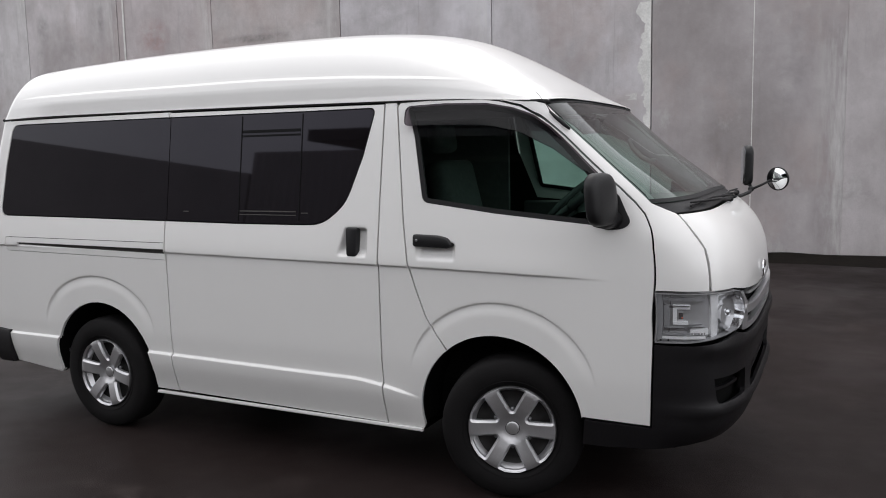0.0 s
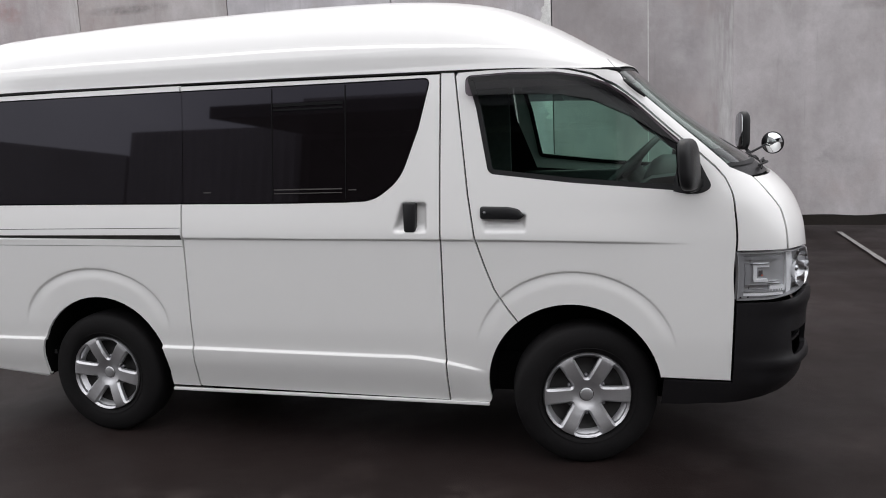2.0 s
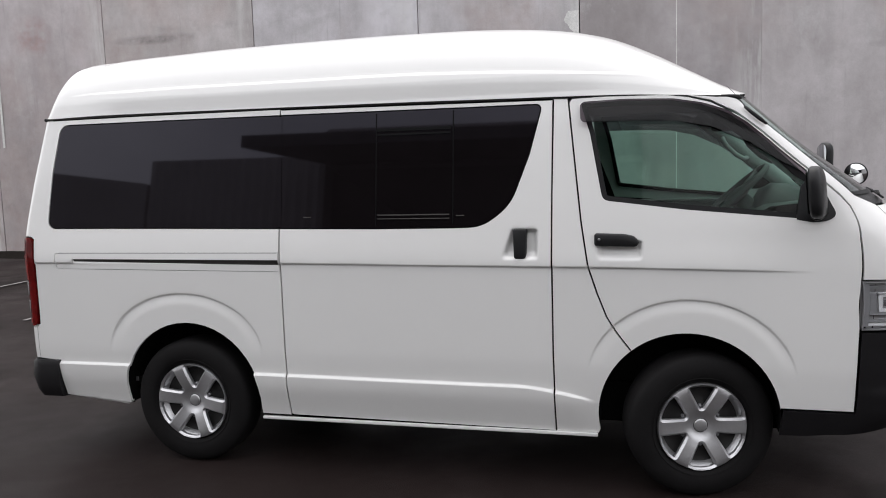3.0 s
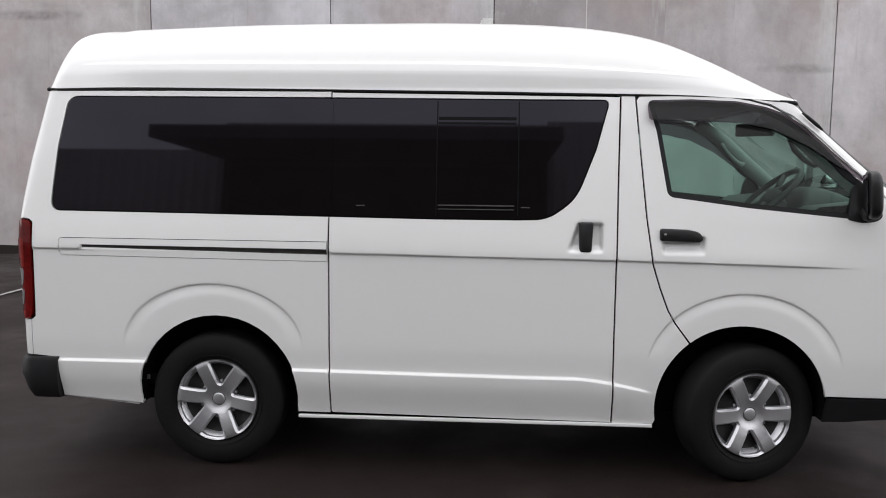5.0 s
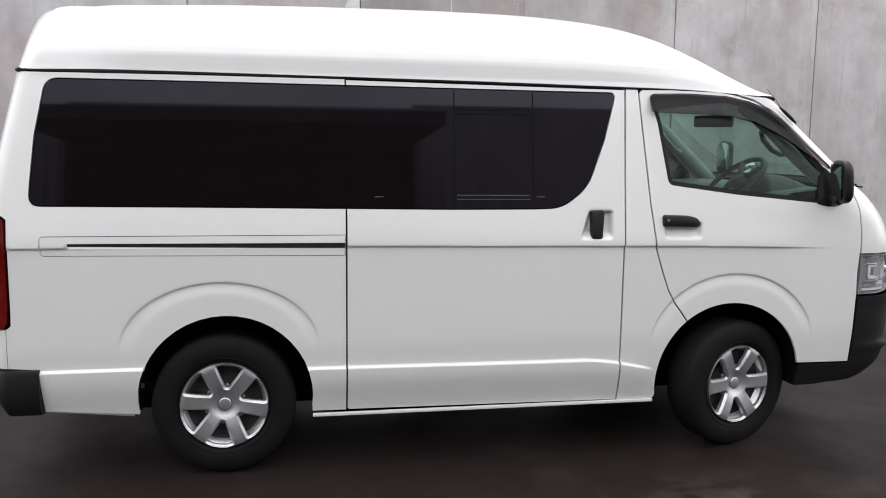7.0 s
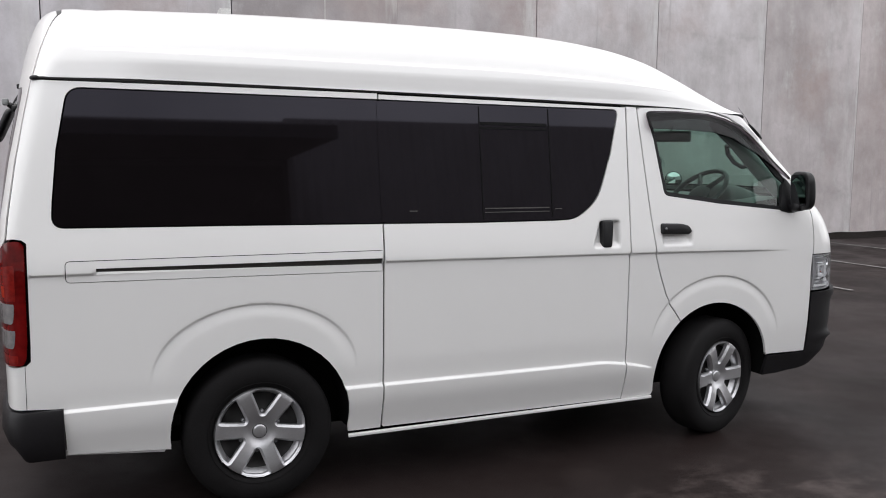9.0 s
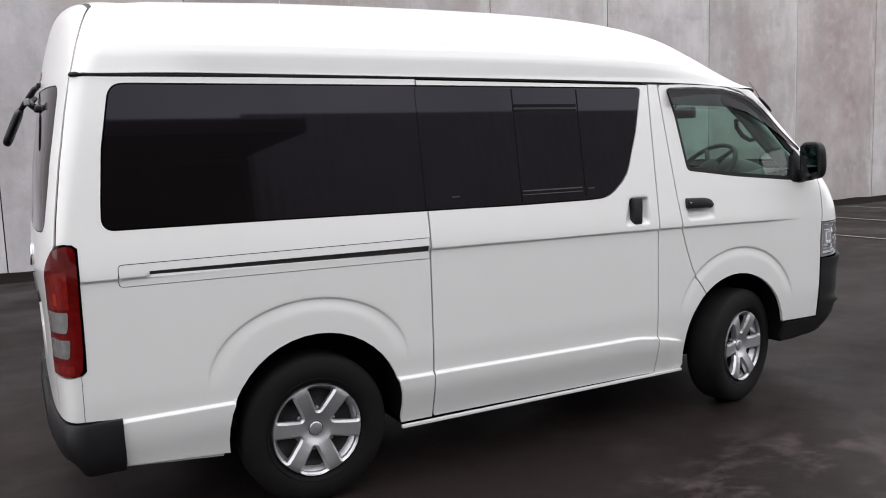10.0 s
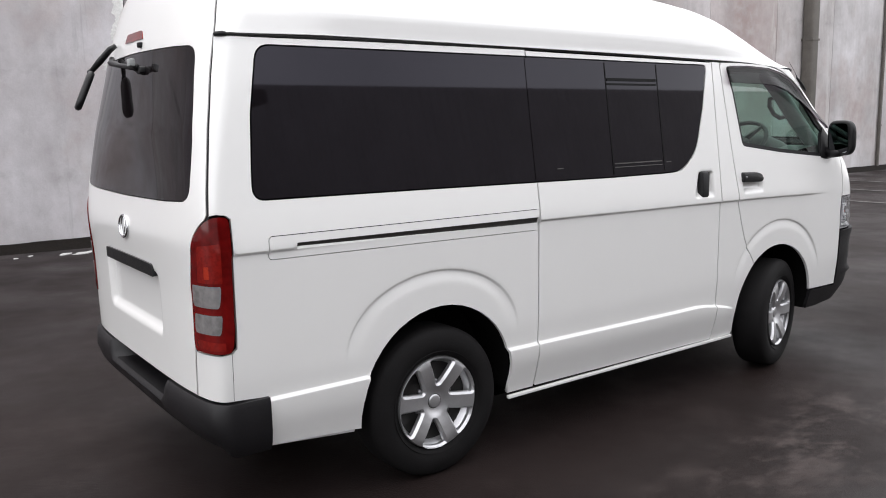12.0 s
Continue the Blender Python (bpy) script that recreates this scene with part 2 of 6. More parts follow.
def concrete_material():
    """Weathered cast concrete: each panel its own tone, run-off streaks, blotches, rust-brown stains, pores."""
    m = bpy.data.materials.new("weathered_concrete")
    m.use_nodes = True
    n, l = m.node_tree.nodes, m.node_tree.links
    b = n["Principled BSDF"]
    geo, info = n.new("ShaderNodeNewGeometry"), n.new("ShaderNodeObjectInfo")

    def tex(scale, detail, stretch=(1, 1, 1), rough=0.55, shift=0.0):
        mp = n.new("ShaderNodeMapping")
        mp.inputs["Scale"].default_value, mp.inputs["Location"].default_value = stretch, (shift, 0, shift)
        t = n.new("ShaderNodeTexNoise")
        t.inputs["Scale"].default_value, t.inputs["Detail"].default_value, t.inputs["Roughness"].default_value = scale, detail, rough
        l.new(geo.outputs["Position"], mp.inputs["Vector"])
        l.new(mp.outputs[0], t.inputs["Vector"])
        return t.outputs["Fac"]

    def ramp(v, a, ca, c, cc):
        r = n.new("ShaderNodeValToRGB")
        r.color_ramp.elements[0].position, r.color_ramp.elements[0].color = a, (*ca, 1)
        r.color_ramp.elements[1].position, r.color_ramp.elements[1].color = c, (*cc, 1)
        l.new(v, r.inputs["Fac"])
        return r.outputs["Color"]

    def mix(kind, f, a, c):
        x = n.new("ShaderNodeMix")
        x.data_type, x.blend_type = "RGBA", kind
        if isinstance(f, float):
            x.inputs[0].default_value = f
        else:
            l.new(f, x.inputs[0])
        l.new(a, x.inputs[6])
        l.new(c, x.inputs[7])
        return x.outputs[2]

    base = mix("MULTIPLY", 1.0, ramp(info.outputs["Random"], 0.0, (0.435, 0.420, 0.422), 1.0, (0.465, 0.451, 0.453)), info.outputs["Color"])
    c = mix("MULTIPLY", 1.0, base, ramp(tex(0.7, 5, (1.0, 1, 0.8), 0.5), 0.32, (0.80, 0.785, 0.785), 0.68, (1.17, 1.17, 1.19)))
    c = mix("MULTIPLY", 1.0, c, ramp(tex(2.2, 9, (1.15, 1, 0.85), 0.70, 5), 0.34, (0.87, 0.86, 0.855), 0.66, (1.11, 1.11, 1.115)))
    c = mix("MULTIPLY", 1.0, c, ramp(tex(2.4, 5, (1.6, 1, 0.14)), 0.30, (0.94, 0.94, 0.94), 0.68, (1.05, 1.05, 1.05)))
    drip = ramp(tex(5.0, 5, (2.2, 1, 0.12), 0.6, 19), 0.62, (0, 0, 0), 0.76, (0.42, 0.42, 0.42))
    c = mix("MIX", drip, c, ramp(tex(6, 3), 0.2, (0.20, 0.19, 0.19), 0.8, (0.27, 0.262, 0.262)))
    white = ramp(tex(1.5, 9, (1.2, 1, 0.7), 0.72, 7), 0.57, (0, 0, 0), 0.70, (0.45, 0.45, 0.45))
    c = mix("MIX", white, c, ramp(tex(5, 3), 0.2, (0.50, 0.50, 0.505), 0.8, (0.58, 0.58, 0.58)))
    rust = ramp(tex(0.55, 7, (1, 1, 0.8), 0.64, 11), 0.49, (0, 0, 0), 0.66, (0.78, 0.78, 0.78))
    c = mix("MIX", rust, c, ramp(tex(4, 5), 0.2, (0.29, 0.228, 0.216), 0.8, (0.46, 0.402, 0.392)))
    # pale runs of lime beside the joints
    own = n.new("ShaderNodeTexCoord")
    across = n.new("ShaderNodeSeparateXYZ")
    l.new(own.outputs["Generated"], across.inputs[0])
    run = mix("MULTIPLY", 1.0, ramp(across.outputs["X"], 0.84, (0, 0, 0), 0.97, (1, 1, 1)), ramp(tex(3.0, 7, (2.0, 1, 0.25), 0.65, 31), 0.46, (0, 0, 0), 0.62, (0.75, 0.75, 0.75)))
    c = mix("MIX", run, c, ramp(tex(7, 4), 0.2, (0.50, 0.495, 0.49), 0.8, (0.60, 0.595, 0.59)))
    # single stains: middle, half sizes, weight, colour
    where = n.new("ShaderNodeSeparateXYZ")
    l.new(geo.outputs["Position"], where.inputs[0])
    for x, z, wx, wz, weight, tint in STAINS:
        sx, sz, sq, root, fall = (n.new("ShaderNodeMath") for _ in range(5))
        for node, axis, mid, half in ((sx, "X", x, wx), (sz, "Z", z, wz)):
            node.operation = "MULTIPLY_ADD"
            node.inputs[1].default_value, node.inputs[2].default_value = 1 / half, -mid / half
            l.new(where.outputs[axis], node.inputs[0])
        both_sq = n.new("ShaderNodeMath")
        both_sq.operation = "MULTIPLY"
        l.new(sx.outputs[0], both_sq.inputs[0])
        l.new(sx.outputs[0], both_sq.inputs[1])
        sq.operation = "MULTIPLY_ADD"
        l.new(sz.outputs[0], sq.inputs[0])
        l.new(sz.outputs[0], sq.inputs[1])
        l.new(both_sq.outputs[0], sq.inputs[2])
        root.operation = "SQRT"
        l.new(sq.outputs[0], root.inputs[0])
        fall.operation, fall.use_clamp = "MULTIPLY_ADD", True
        fall.inputs[1].default_value, fall.inputs[2].default_value = -1.6, 1.6
        l.new(root.outputs[0], fall.inputs[0])
        ragged = n.new("ShaderNodeMath")
        ragged.operation = "MULTIPLY"
        l.new(fall.outputs[0], ragged.inputs[0])
        l.new(ramp(tex(3.2, 7, (1, 1, 1.2), 0.62, x * 3), 0.36, (0, 0, 0), 0.62, (weight, weight, weight)), ragged.inputs[1])
        c = mix("MIX", ragged.outputs[0], c, ramp(tex(8, 4), 0.2, tuple(v * 0.85 for v in tint), 0.8, tint))
    # old pour lines: mottled level bands
    xyz = n.new("ShaderNodeSeparateXYZ")
    l.new(geo.outputs["Position"], xyz.inputs[0])
    for level, half, weight in ((0.95, 0.20, 0.55), (2.25, 0.12, 0.45), (3.9, 0.15, 0.4)):
        off, mag, fall, both_ways = (n.new("ShaderNodeMath") for _ in range(4))
        off.operation, off.inputs[1].default_value = "SUBTRACT", level
        mag.operation = "ABSOLUTE"
        fall.operation, fall.use_clamp = "MULTIPLY_ADD", True
        fall.inputs[1].default_value, fall.inputs[2].default_value = -1 / half, 1.0
        both_ways.operation = "MULTIPLY"
        l.new(xyz.outputs["Z"], off.inputs[0])
        l.new(off.outputs[0], mag.inputs[0])
        l.new(mag.outputs[0], fall.inputs[0])
        l.new(fall.outputs[0], both_ways.inputs[0])
        l.new(ramp(tex(2.6, 8, (0.9, 1, 1.1), 0.66, level * 9), 0.50, (0, 0, 0), 0.66, (weight, weight, weight)), both_ways.inputs[1])
        c = mix("MIX", both_ways.outputs[0], c, ramp(tex(9, 4), 0.2, (0.20, 0.19, 0.19), 0.8, (0.30, 0.29, 0.288)))
    c = mix("MULTIPLY", 1.0, c, ramp(tex(120, 2), 0.25, (0.90, 0.90, 0.90), 0.6, (1.03, 1.03, 1.03)))
    l.new(c, b.inputs["Base Color"])
    b.inputs["Roughness"].default_value = 0.85
    bp = n.new("ShaderNodeBump")
    bp.inputs["Strength"].default_value, bp.inputs["Distance"].default_value = 0.5, 0.004
    l.new(tex(25, 6), bp.inputs["Height"])
    l.new(bp.outputs["Normal"], b.inputs["Normal"])
    return m


ASPHALT, CONCRETE = ground_material(), concrete_material()
PALE = material("pale_render_patch", (0.46, 0.46, 0.45), 0.9, tone=0.12, grain=6, bump_h=0.003, bump_scale=30)
SMEAR = material("pale_smeared_mortar", (0.62, 0.615, 0.60), 0.9, tone=0.2, grain=5)
LINE = material("worn_white_line_paint", (0.19, 0.185, 0.18), 0.75, tone=0.5, grain=9)
PIPE = material("weathered_grey_pipe", (0.10, 0.090, 0.080), 0.7, tone=0.3, grain=4)
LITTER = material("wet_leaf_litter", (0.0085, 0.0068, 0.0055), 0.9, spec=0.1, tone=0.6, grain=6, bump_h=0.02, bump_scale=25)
CLADDING = material("grey_ribbed_cladding", (0.42, 0.41, 0.41), 0.6, tone=0.15, grain=1.2)
CANOPY = material("dark_canopy_paint", (0.05, 0.05, 0.06), 0.6, tone=0.15, grain=2)


# ---- builders ----
from mathutils.geometry import delaunay_2d_cdt


def part(name, bm, mat, parent=None, label="", m=None, smooth=True):
    """Links a bmesh as one mesh object, under a thing or a part."""
    me = bpy.data.meshes.new(name)
    bm.to_mesh(me)
    bm.free()
    if smooth:
        me.polygons.foreach_set("use_smooth", [True] * len(me.polygons))
    me.materials.append(mat)
    ob = new(name, me)
    if parent is not None:
        ob.parent = parent
    if m is not None:
        ob.matrix_basis = m
    return tagged(ob, label)


def empty(name, m=None, parent=None):
    ob = new(name)
    ob.empty_display_size = 0.2
    if parent is not None:
        ob.parent = parent
    if m is not None:
        ob.matrix_basis = m
    return ob


def box(bm, x0, x1, y0, y1, z0, z1, bevel=0.0, m=None):
    made = bmesh.ops.create_cube(bm, size=1.0)["verts"]
    for v in made:
        v.co = Vector(((x0 + x1) / 2 + v.co.x * (x1 - x0), (y0 + y1) / 2 + v.co.y * (y1 - y0), (z0 + z1) / 2 + v.co.z * (z1 - z0)))
    if bevel:
        edges = list({e for v in made for e in v.link_edges})
        made = list({v for f in bmesh.ops.bevel(bm, geom=edges, offset=bevel, segments=3, affect="EDGES", profile=0.5)["faces"] for v in f.verts} | {v for v in made if v.is_valid})
    if m is not None:
        bmesh.ops.transform(bm, matrix=m, verts=made)
    return made


def tube(bm, pts, r, n=10, closed=False):
    """A round bar along points; r is one radius or one for each point."""
    pts = [Vector(p) for p in pts]
    rings = []
    for i, p in enumerate(pts):
        a = pts[i - 1] if i or closed else p
        c = pts[(i + 1) % len(pts)] if i + 1 < len(pts) or closed else p
        d = (c - a).normalized()
        side = d.cross(Vector((0, 0, 1)))
        if side.length < 0.05:
            side = d.cross(Vector((0, 1, 0)))
        side.normalize()
        up = side.cross(d)
        rad = r[i] if isinstance(r, (list, tuple)) else r
        rings.append([bm.verts.new(p + rad * (math.cos(k * 2 * math.pi / n) * side + math.sin(k * 2 * math.pi / n) * up)) for k in range(n)])
    for i in range(len(rings) if closed else len(rings) - 1):
        a, c = rings[i], rings[(i + 1) % len(rings)]
        for k in range(n):
            bm.faces.new((a[k], a[(k + 1) % n], c[(k + 1) % n], c[k]))
    if not closed:
        bm.faces.new(rings[0][::-1])
        bm.faces.new(rings[-1])


def lathe(bm, profile, n=48, close=False):
    """Turns (radius, y) pairs round the y axis."""
    rings = []
    for r, y in profile:
        if r < 1e-5:
            rings.append([bm.verts.new((0, y, 0))] * n)
        else:
            rings.append([bm.verts.new((r * math.cos(k * 2 * math.pi / n), y, r * math.sin(k * 2 * math.pi / n))) for k in range(n)])
    for a, c in zip(rings, rings[1:] + ([rings[0]] if close else [])):
        for k in range(n):
            q = [a[k], a[(k + 1) % n], c[(k + 1) % n], c[k]]
            q = [v for i, v in enumerate(q) if v not in q[:i]]
            if len(q) > 2:
                bm.faces.new(q)


def rounded(pts, r=0.0, steps=6):
    """A closed outline with rounded corners; a point may carry its own radius."""
    out, n = [], len(pts)
    for i in range(n):
        p, a, c = (np.array(pts[k % n][:2], float) for k in (i, i - 1, i + 1))
        rad = pts[i][2] if len(pts[i]) > 2 else r
        if rad <= 0:
            out.append(tuple(p))
            continue
        d = min(rad, 0.45 * np.linalg.norm(a - p), 0.45 * np.linalg.norm(c - p))
        s, e = p + (a - p) / np.linalg.norm(a - p) * d, p + (c - p) / np.linalg.norm(c - p) * d
        for k in range(steps + 1):
            t = k / steps
            out.append(tuple((1 - t) ** 2 * s + 2 * t * (1 - t) * p + t * t * e))
    return out


def dense(poly, step):
    out = []
    for a, c in zip(poly, poly[1:] + poly[:1]):
        k = max(1, int(math.hypot(c[0] - a[0], c[1] - a[1]) / step))
        out += [(a[0] + (c[0] - a[0]) * i / k, a[1] + (c[1] - a[1]) * i / k) for i in range(k)]
    return out


def area(poly):
    p = np.array(poly)
    return 0.5 * float(np.sum(p[:, 0] * np.roll(p[:, 1], -1) - np.roll(p[:, 0], -1) * p[:, 1]))


def inset(poly, d):
    """Moves a closed outline inwards (outwards for d < 0)."""
    p = np.array(poly)
    if area(poly) < 0:
        p = p[::-1]
    t = np.roll(p, -1, 0) - np.roll(p, 1, 0)
    t /= np.linalg.norm(t, axis=1)[:, None] + 1e-9
    return [tuple(q) for q in p + d * np.stack([-t[:, 1], t[:, 0]], 1)]


def inside(poly, q):
    """Which of the points q lie within the outline."""
    p, q = np.array(poly), np.asarray(q)
    x, y = q[:, 0], q[:, 1]
    hit = np.zeros(len(q), bool)
    for (ax, ay), (cx, cy) in zip(p, np.roll(p, -1, 0)):
        if ay != cy:
            hit ^= ((ay > y) != (cy > y)) & (x < (cx - ax) * (y - ay) / (cy - ay) + ax)
    return hit


def sheet(bm, outline, place, holes=(), res=0.02, thick=0.016, gap=0.0, flip=False, fine=(), lines=()):
    """A curved panel: a flat outline with holes is filled with a fine net and laid on place(a, b); its rims turn inwards by thick."""
    loops = [inset(dense(outline, res), gap)] + [inset(dense(h, res), -gap * 0.0) for h in holes]
    pts = [q for lp in loops for q in lp]
    edges, base = [], 0
    for lp in loops:
        edges += [(base + i, base + (i + 1) % len(lp)) for i in range(len(lp))]
        base += len(lp)
    p = np.array(loops[0])
    lo, hi = p.min(0), p.max(0)
    levels = sorted({*np.arange(lo[1], hi[1], res).round(4), *[round(float(v), 4) for a, c in fine for v in np.arange(a, c, 0.004) if lo[1] < v < hi[1]]})
    gx, gy = np.meshgrid(np.arange(lo[0], hi[0], res), levels)
    grid = np.stack([gx.ravel(), gy.ravel()], 1)
    keep = inside(loops[0], grid)
    for h in loops[1:]:
        keep &= ~inside(h, grid)
    grid = grid[keep]
    if len(grid):
        rim = np.array([q for lp in loops for q in dense(lp, 0.007)])
        near = np.full(len(grid), 9.0)
        for i in range(0, len(rim), 100):
            some = rim[i : i + 100]
            lo2, hi2 = some.min(0) - 0.03, some.max(0) + 0.03
            pick = np.where(((grid > lo2) & (grid < hi2)).all(1))[0]
            if len(pick):
                near[pick] = np.minimum(near[pick], np.linalg.norm(grid[pick][:, None] - some[None], axis=2).min(1))
        grid = grid[near > min(res * 0.45, 0.006)]
    extra = []
    for line in lines:
        line = np.array(line)
        line = line[((line > lo) & (line < hi)).all(1)]
        if len(line):
            keep = inside(loops[0], line)
            for h in loops[1:]:
                keep &= ~inside(h, line)
            line = line[keep]
        if len(line):
            clear = np.array([np.linalg.norm(rim - q, axis=1).min() for q in line])
            extra += [tuple(q) for q in line[clear > 0.006]]
    if extra and len(grid):
        marks = np.array(extra)
        far = np.ones(len(grid), bool)
        for i in range(0, len(marks), 60):
            far &= np.linalg.norm(grid[:, None] - marks[None, i : i + 60], axis=2).min(1) > 0.007
        grid = grid[far]
    if extra:
        grid = np.concatenate([grid, np.array(extra)])
    from_cdt = delaunay_2d_cdt([Vector(q) for q in pts] + [Vector(q) for q in grid], edges, [], 0, 1e-6)
    flat, tris = [tuple(v) for v in from_cdt[0]], from_cdt[2]
    mid = np.array([np.mean([flat[i] for i in t], axis=0) for t in tris])
    good = inside(loops[0], mid)
    for h in loops[1:]:
        good &= ~inside(h, mid)
    verts = [bm.verts.new(place(*q)) for q in flat]
    for t, ok in zip(tris, good):
        if ok:
            s = area([flat[i] for i in t])
            if abs(s) < 2e-7:
                continue
            t = list(t) if (s > 0) != flip else list(t)[::-1]
            try:
                bm.faces.new([verts[i] for i in t])
            except ValueError:
                pass
    for v in [v for v in verts if not v.link_faces]:
        bm.verts.remove(v)
    if thick:
        for lp, sign in zip(loops, [1] + [-1] * len(holes)):
            ccw = (area(lp) > 0) == (sign > 0)
            ring = []
            for a, c in lp:
                p0, pa, pc = Vector(place(a, c)), Vector(place(a + 0.004, c)), Vector(place(a, c + 0.004))
                nrm = (pa - p0).cross(pc - p0).normalized() * (-1 if flip else 1)
                ring.append((bm.verts.new(p0), bm.verts.new(p0 - thick * nrm)))
            for i in range(len(ring)):
                (a0, a1), (c0, c1) = ring[i], ring[(i + 1) % len(ring)]
                f = (a0, a1, c1, c0)
                bm.faces.new(f if ccw != flip else f[::-1])


def on_side(sign=-1, out=0.0):
    """Lays (u, z) on the right (-1) or left (1) side of the van."""
    def place(u, z):
        x, y, z = skin(u, z, out)
        return (x, y * -sign, z)
    return place


def on_front(out=0.0):
    """Lays (s, z) on the front; s runs from the middle to the right, 1 at the bend, on along the side past it."""
    def place(s, z):
        x, y, z = skin(at(FRONT_BEND, z) + 1 - abs(s), z, out)
        return (x, y if s > 0 else -y, z)
    return place


def on_tail(out=0.0):
    def place(s, z):
        x, y, z = skin(at(REAR_BEND, z) - 1 + abs(s), z, out)
        return (x, y if s > 0 else -y, z)
    return place


def fs(z, y=None, x=None):
    """s on the front for a place y beside the middle, or x along the van."""
    return at(FRONT_BEND, z) + 1 - (front_u(y, z) if x is None else side_u(x, z))


def ts(z, y=None, x=None):
    return (tail_u(y, z) if x is None else side_u(x, z)) - at(REAR_BEND, z) + 1


def both(half):
    """A whole outline from its right half, given from the bottom middle round to the top middle."""
    return half + [(-q[0], *q[1:]) for q in half[::-1] if abs(q[0]) > 1e-6]


# ---- the van's outer skin: curves over height ----
ZS = np.linspace(0.0, 2.4, 1201)


def curve(*knots, soft=0.03):
    """A smoothed table of a value over height."""
    z, v = zip(*knots)
    raw = np.interp(ZS, z, v)
    k = max(1, int(soft * 3 / 0.002))
    g = np.exp(-0.5 * (np.arange(-k, k + 1) * 0.002 / soft) ** 2)
    return np.convolve(np.pad(raw, k, mode="edge"), g / g.sum(), mode="valid")


HALF = curve((0.2, 0.782), (0.3, 0.806), (0.42, 0.828), (0.6, 0.842), (1.05, 0.845), (1.2, 0.840), (1.83, 0.7515), (1.85, 0.755), (1.913, 0.745), (1.975, 0.722), (2.054, 0.665), (2.113, 0.573), (2.158, 0.401), (2.186, 0.204), (2.198, 0.05), soft=0.02)
NOSE_X = curve((0.2, 3.47), (0.45, 3.52), (0.65, 3.53), (0.85, 3.54), (0.95, 3.54), (1.1, 3.525), (1.2, 3.49), (1.28, 3.43), (1.33, 3.36), (1.383, 3.285), (1.578, 3.015), (1.783, 2.79), (2.0, 2.55))
FRONT_BEND = curve((0.2, 3.08), (0.9, 3.10), (1.1, 3.07), (1.3, 2.99), (1.383, 2.98), (1.578, 2.83), (1.783, 2.62), (2.0, 2.40))
TAIL_X = curve((0.3, -1.00), (0.6, -1.00), (0.9, -1.005), (1.1, -1.020), (1.3, -1.000), (1.5, -0.983), (1.65, -0.958), (1.84, -0.927), (2.0, -0.894), (2.2, -0.890), soft=0.02)
REAR_BEND = curve((0.3, -0.885), (0.8, -0.885), (1.2, -0.885), (1.84, -0.758), (2.2, -0.70))
# how far the middle of the tail stands behind its edges
BOW = curve((0.3, 0.0), (1.3, 0.0), (1.84, 0.061), (2.2, 0.061))
N_FRONT = curve((0.2, 4.0), (1.05, 4.0), (1.3, 3.2), (1.4, 3.4), (2.0, 3.4))
N_REAR = curve((0.2, 4.0), (2.2, 4.0))


def at(table, z):
    return float(np.interp(z, ZS, table))


# wheel arch flares: middle, half width, level of the middle, height, level where they fade out
FLARES = ((-0.008, 0.438, 0.60, 0.303, 0.560), (2.510, 0.449, 0.52, 0.383, 0.545))


# hollows behind the two door handles: ends, levels, depth, lean of the rear edge
RECESSES = ((1.672, 1.848, 1.082, 1.226, 0.030, 0.35), (2.108, 2.312, 1.080, 1.170, 0.026, 0.0))


def recess_lines():
    """A finer net over the two hollows."""
    return [[(x, z) for x in np.arange(x0 - 0.01, x1 + 0.012, 0.0065)] for x0, x1, z0, z1, _, _ in RECESSES for z in np.arange(z0 - 0.008, z1 + 0.01, 0.0065)]


def flare_lines():
    """Level lines along the edge of each flare, for the net of the panels."""
    out = []
    for cx, a, zc, h, z0 in FLARES:
        for k in (-0.030, -0.018, -0.0065, -0.0040, -0.0015, 0.0015, 0.0040, 0.0065, 0.018):
            r = 1 + k / h
            out.append([(cx - a * r * math.cos(math.pi * i / 90), zc + h * r * math.sin(math.pi * i / 90)) for i in range(91)])
    return out


def bump(x, z):
    """How far the pressed shapes of the side stand out of the plain skin."""
    s = lambda v: min(1.0, max(0.0, v)) ** 2 * (3 - 2 * min(1.0, max(0.0, v)))
    d = 0.0
    # belt crease: proud above, falling back towards the window
    line = 1.064 - 0.010 * max(0.0, x - 0.5) - 0.012 * max(0.0, x - 2.3)
    d += 0.012 * s((z - line + 0.005) / 0.009) * (1 - s((z - line - 0.01) / 0.16)) * (1 - s((x - 2.6) / 0.45)) * s((x + 0.95) / 0.1)
    # sill ledge: proud below
    low = 0.519 if x < -0.2 else 0.487 + 0.0075 * max(0.0, 1.5 - x) - 0.30 * max(0.0, x - 1.72) ** 1.6
    d += 0.017 * s((low - z + 0.005) / 0.012) * (1 - 0.85 * s((low - z - 0.02) / 0.2)) * (1 - s((x - 1.98) / 0.14))
    # wheel arch flares: a fine step inwards, then a swell out to the lip
    for cx, a, zc, h, z0 in FLARES:
        r = math.hypot((x - cx) / a, max(0.0, z - zc) / h)
        band = 0.055 / h
        d += (0.0075 * (1 - s((r - 1 + band) / (band * 0.9))) - 0.0075 * (1 - s((r - 1 + 0.0055 / h) / (0.011 / h)))) * s((z - z0) / 0.17)
    # recesses behind the two handles
    for x0, x1, z0, z1, deep, lean in RECESSES:
        d -= deep * s((x - x0 - lean * (z - z0)) / 0.022) * s((x1 - x) / 0.020) * s((z - z0) / 0.036) * s((z1 - z) / 0.014)
    return d


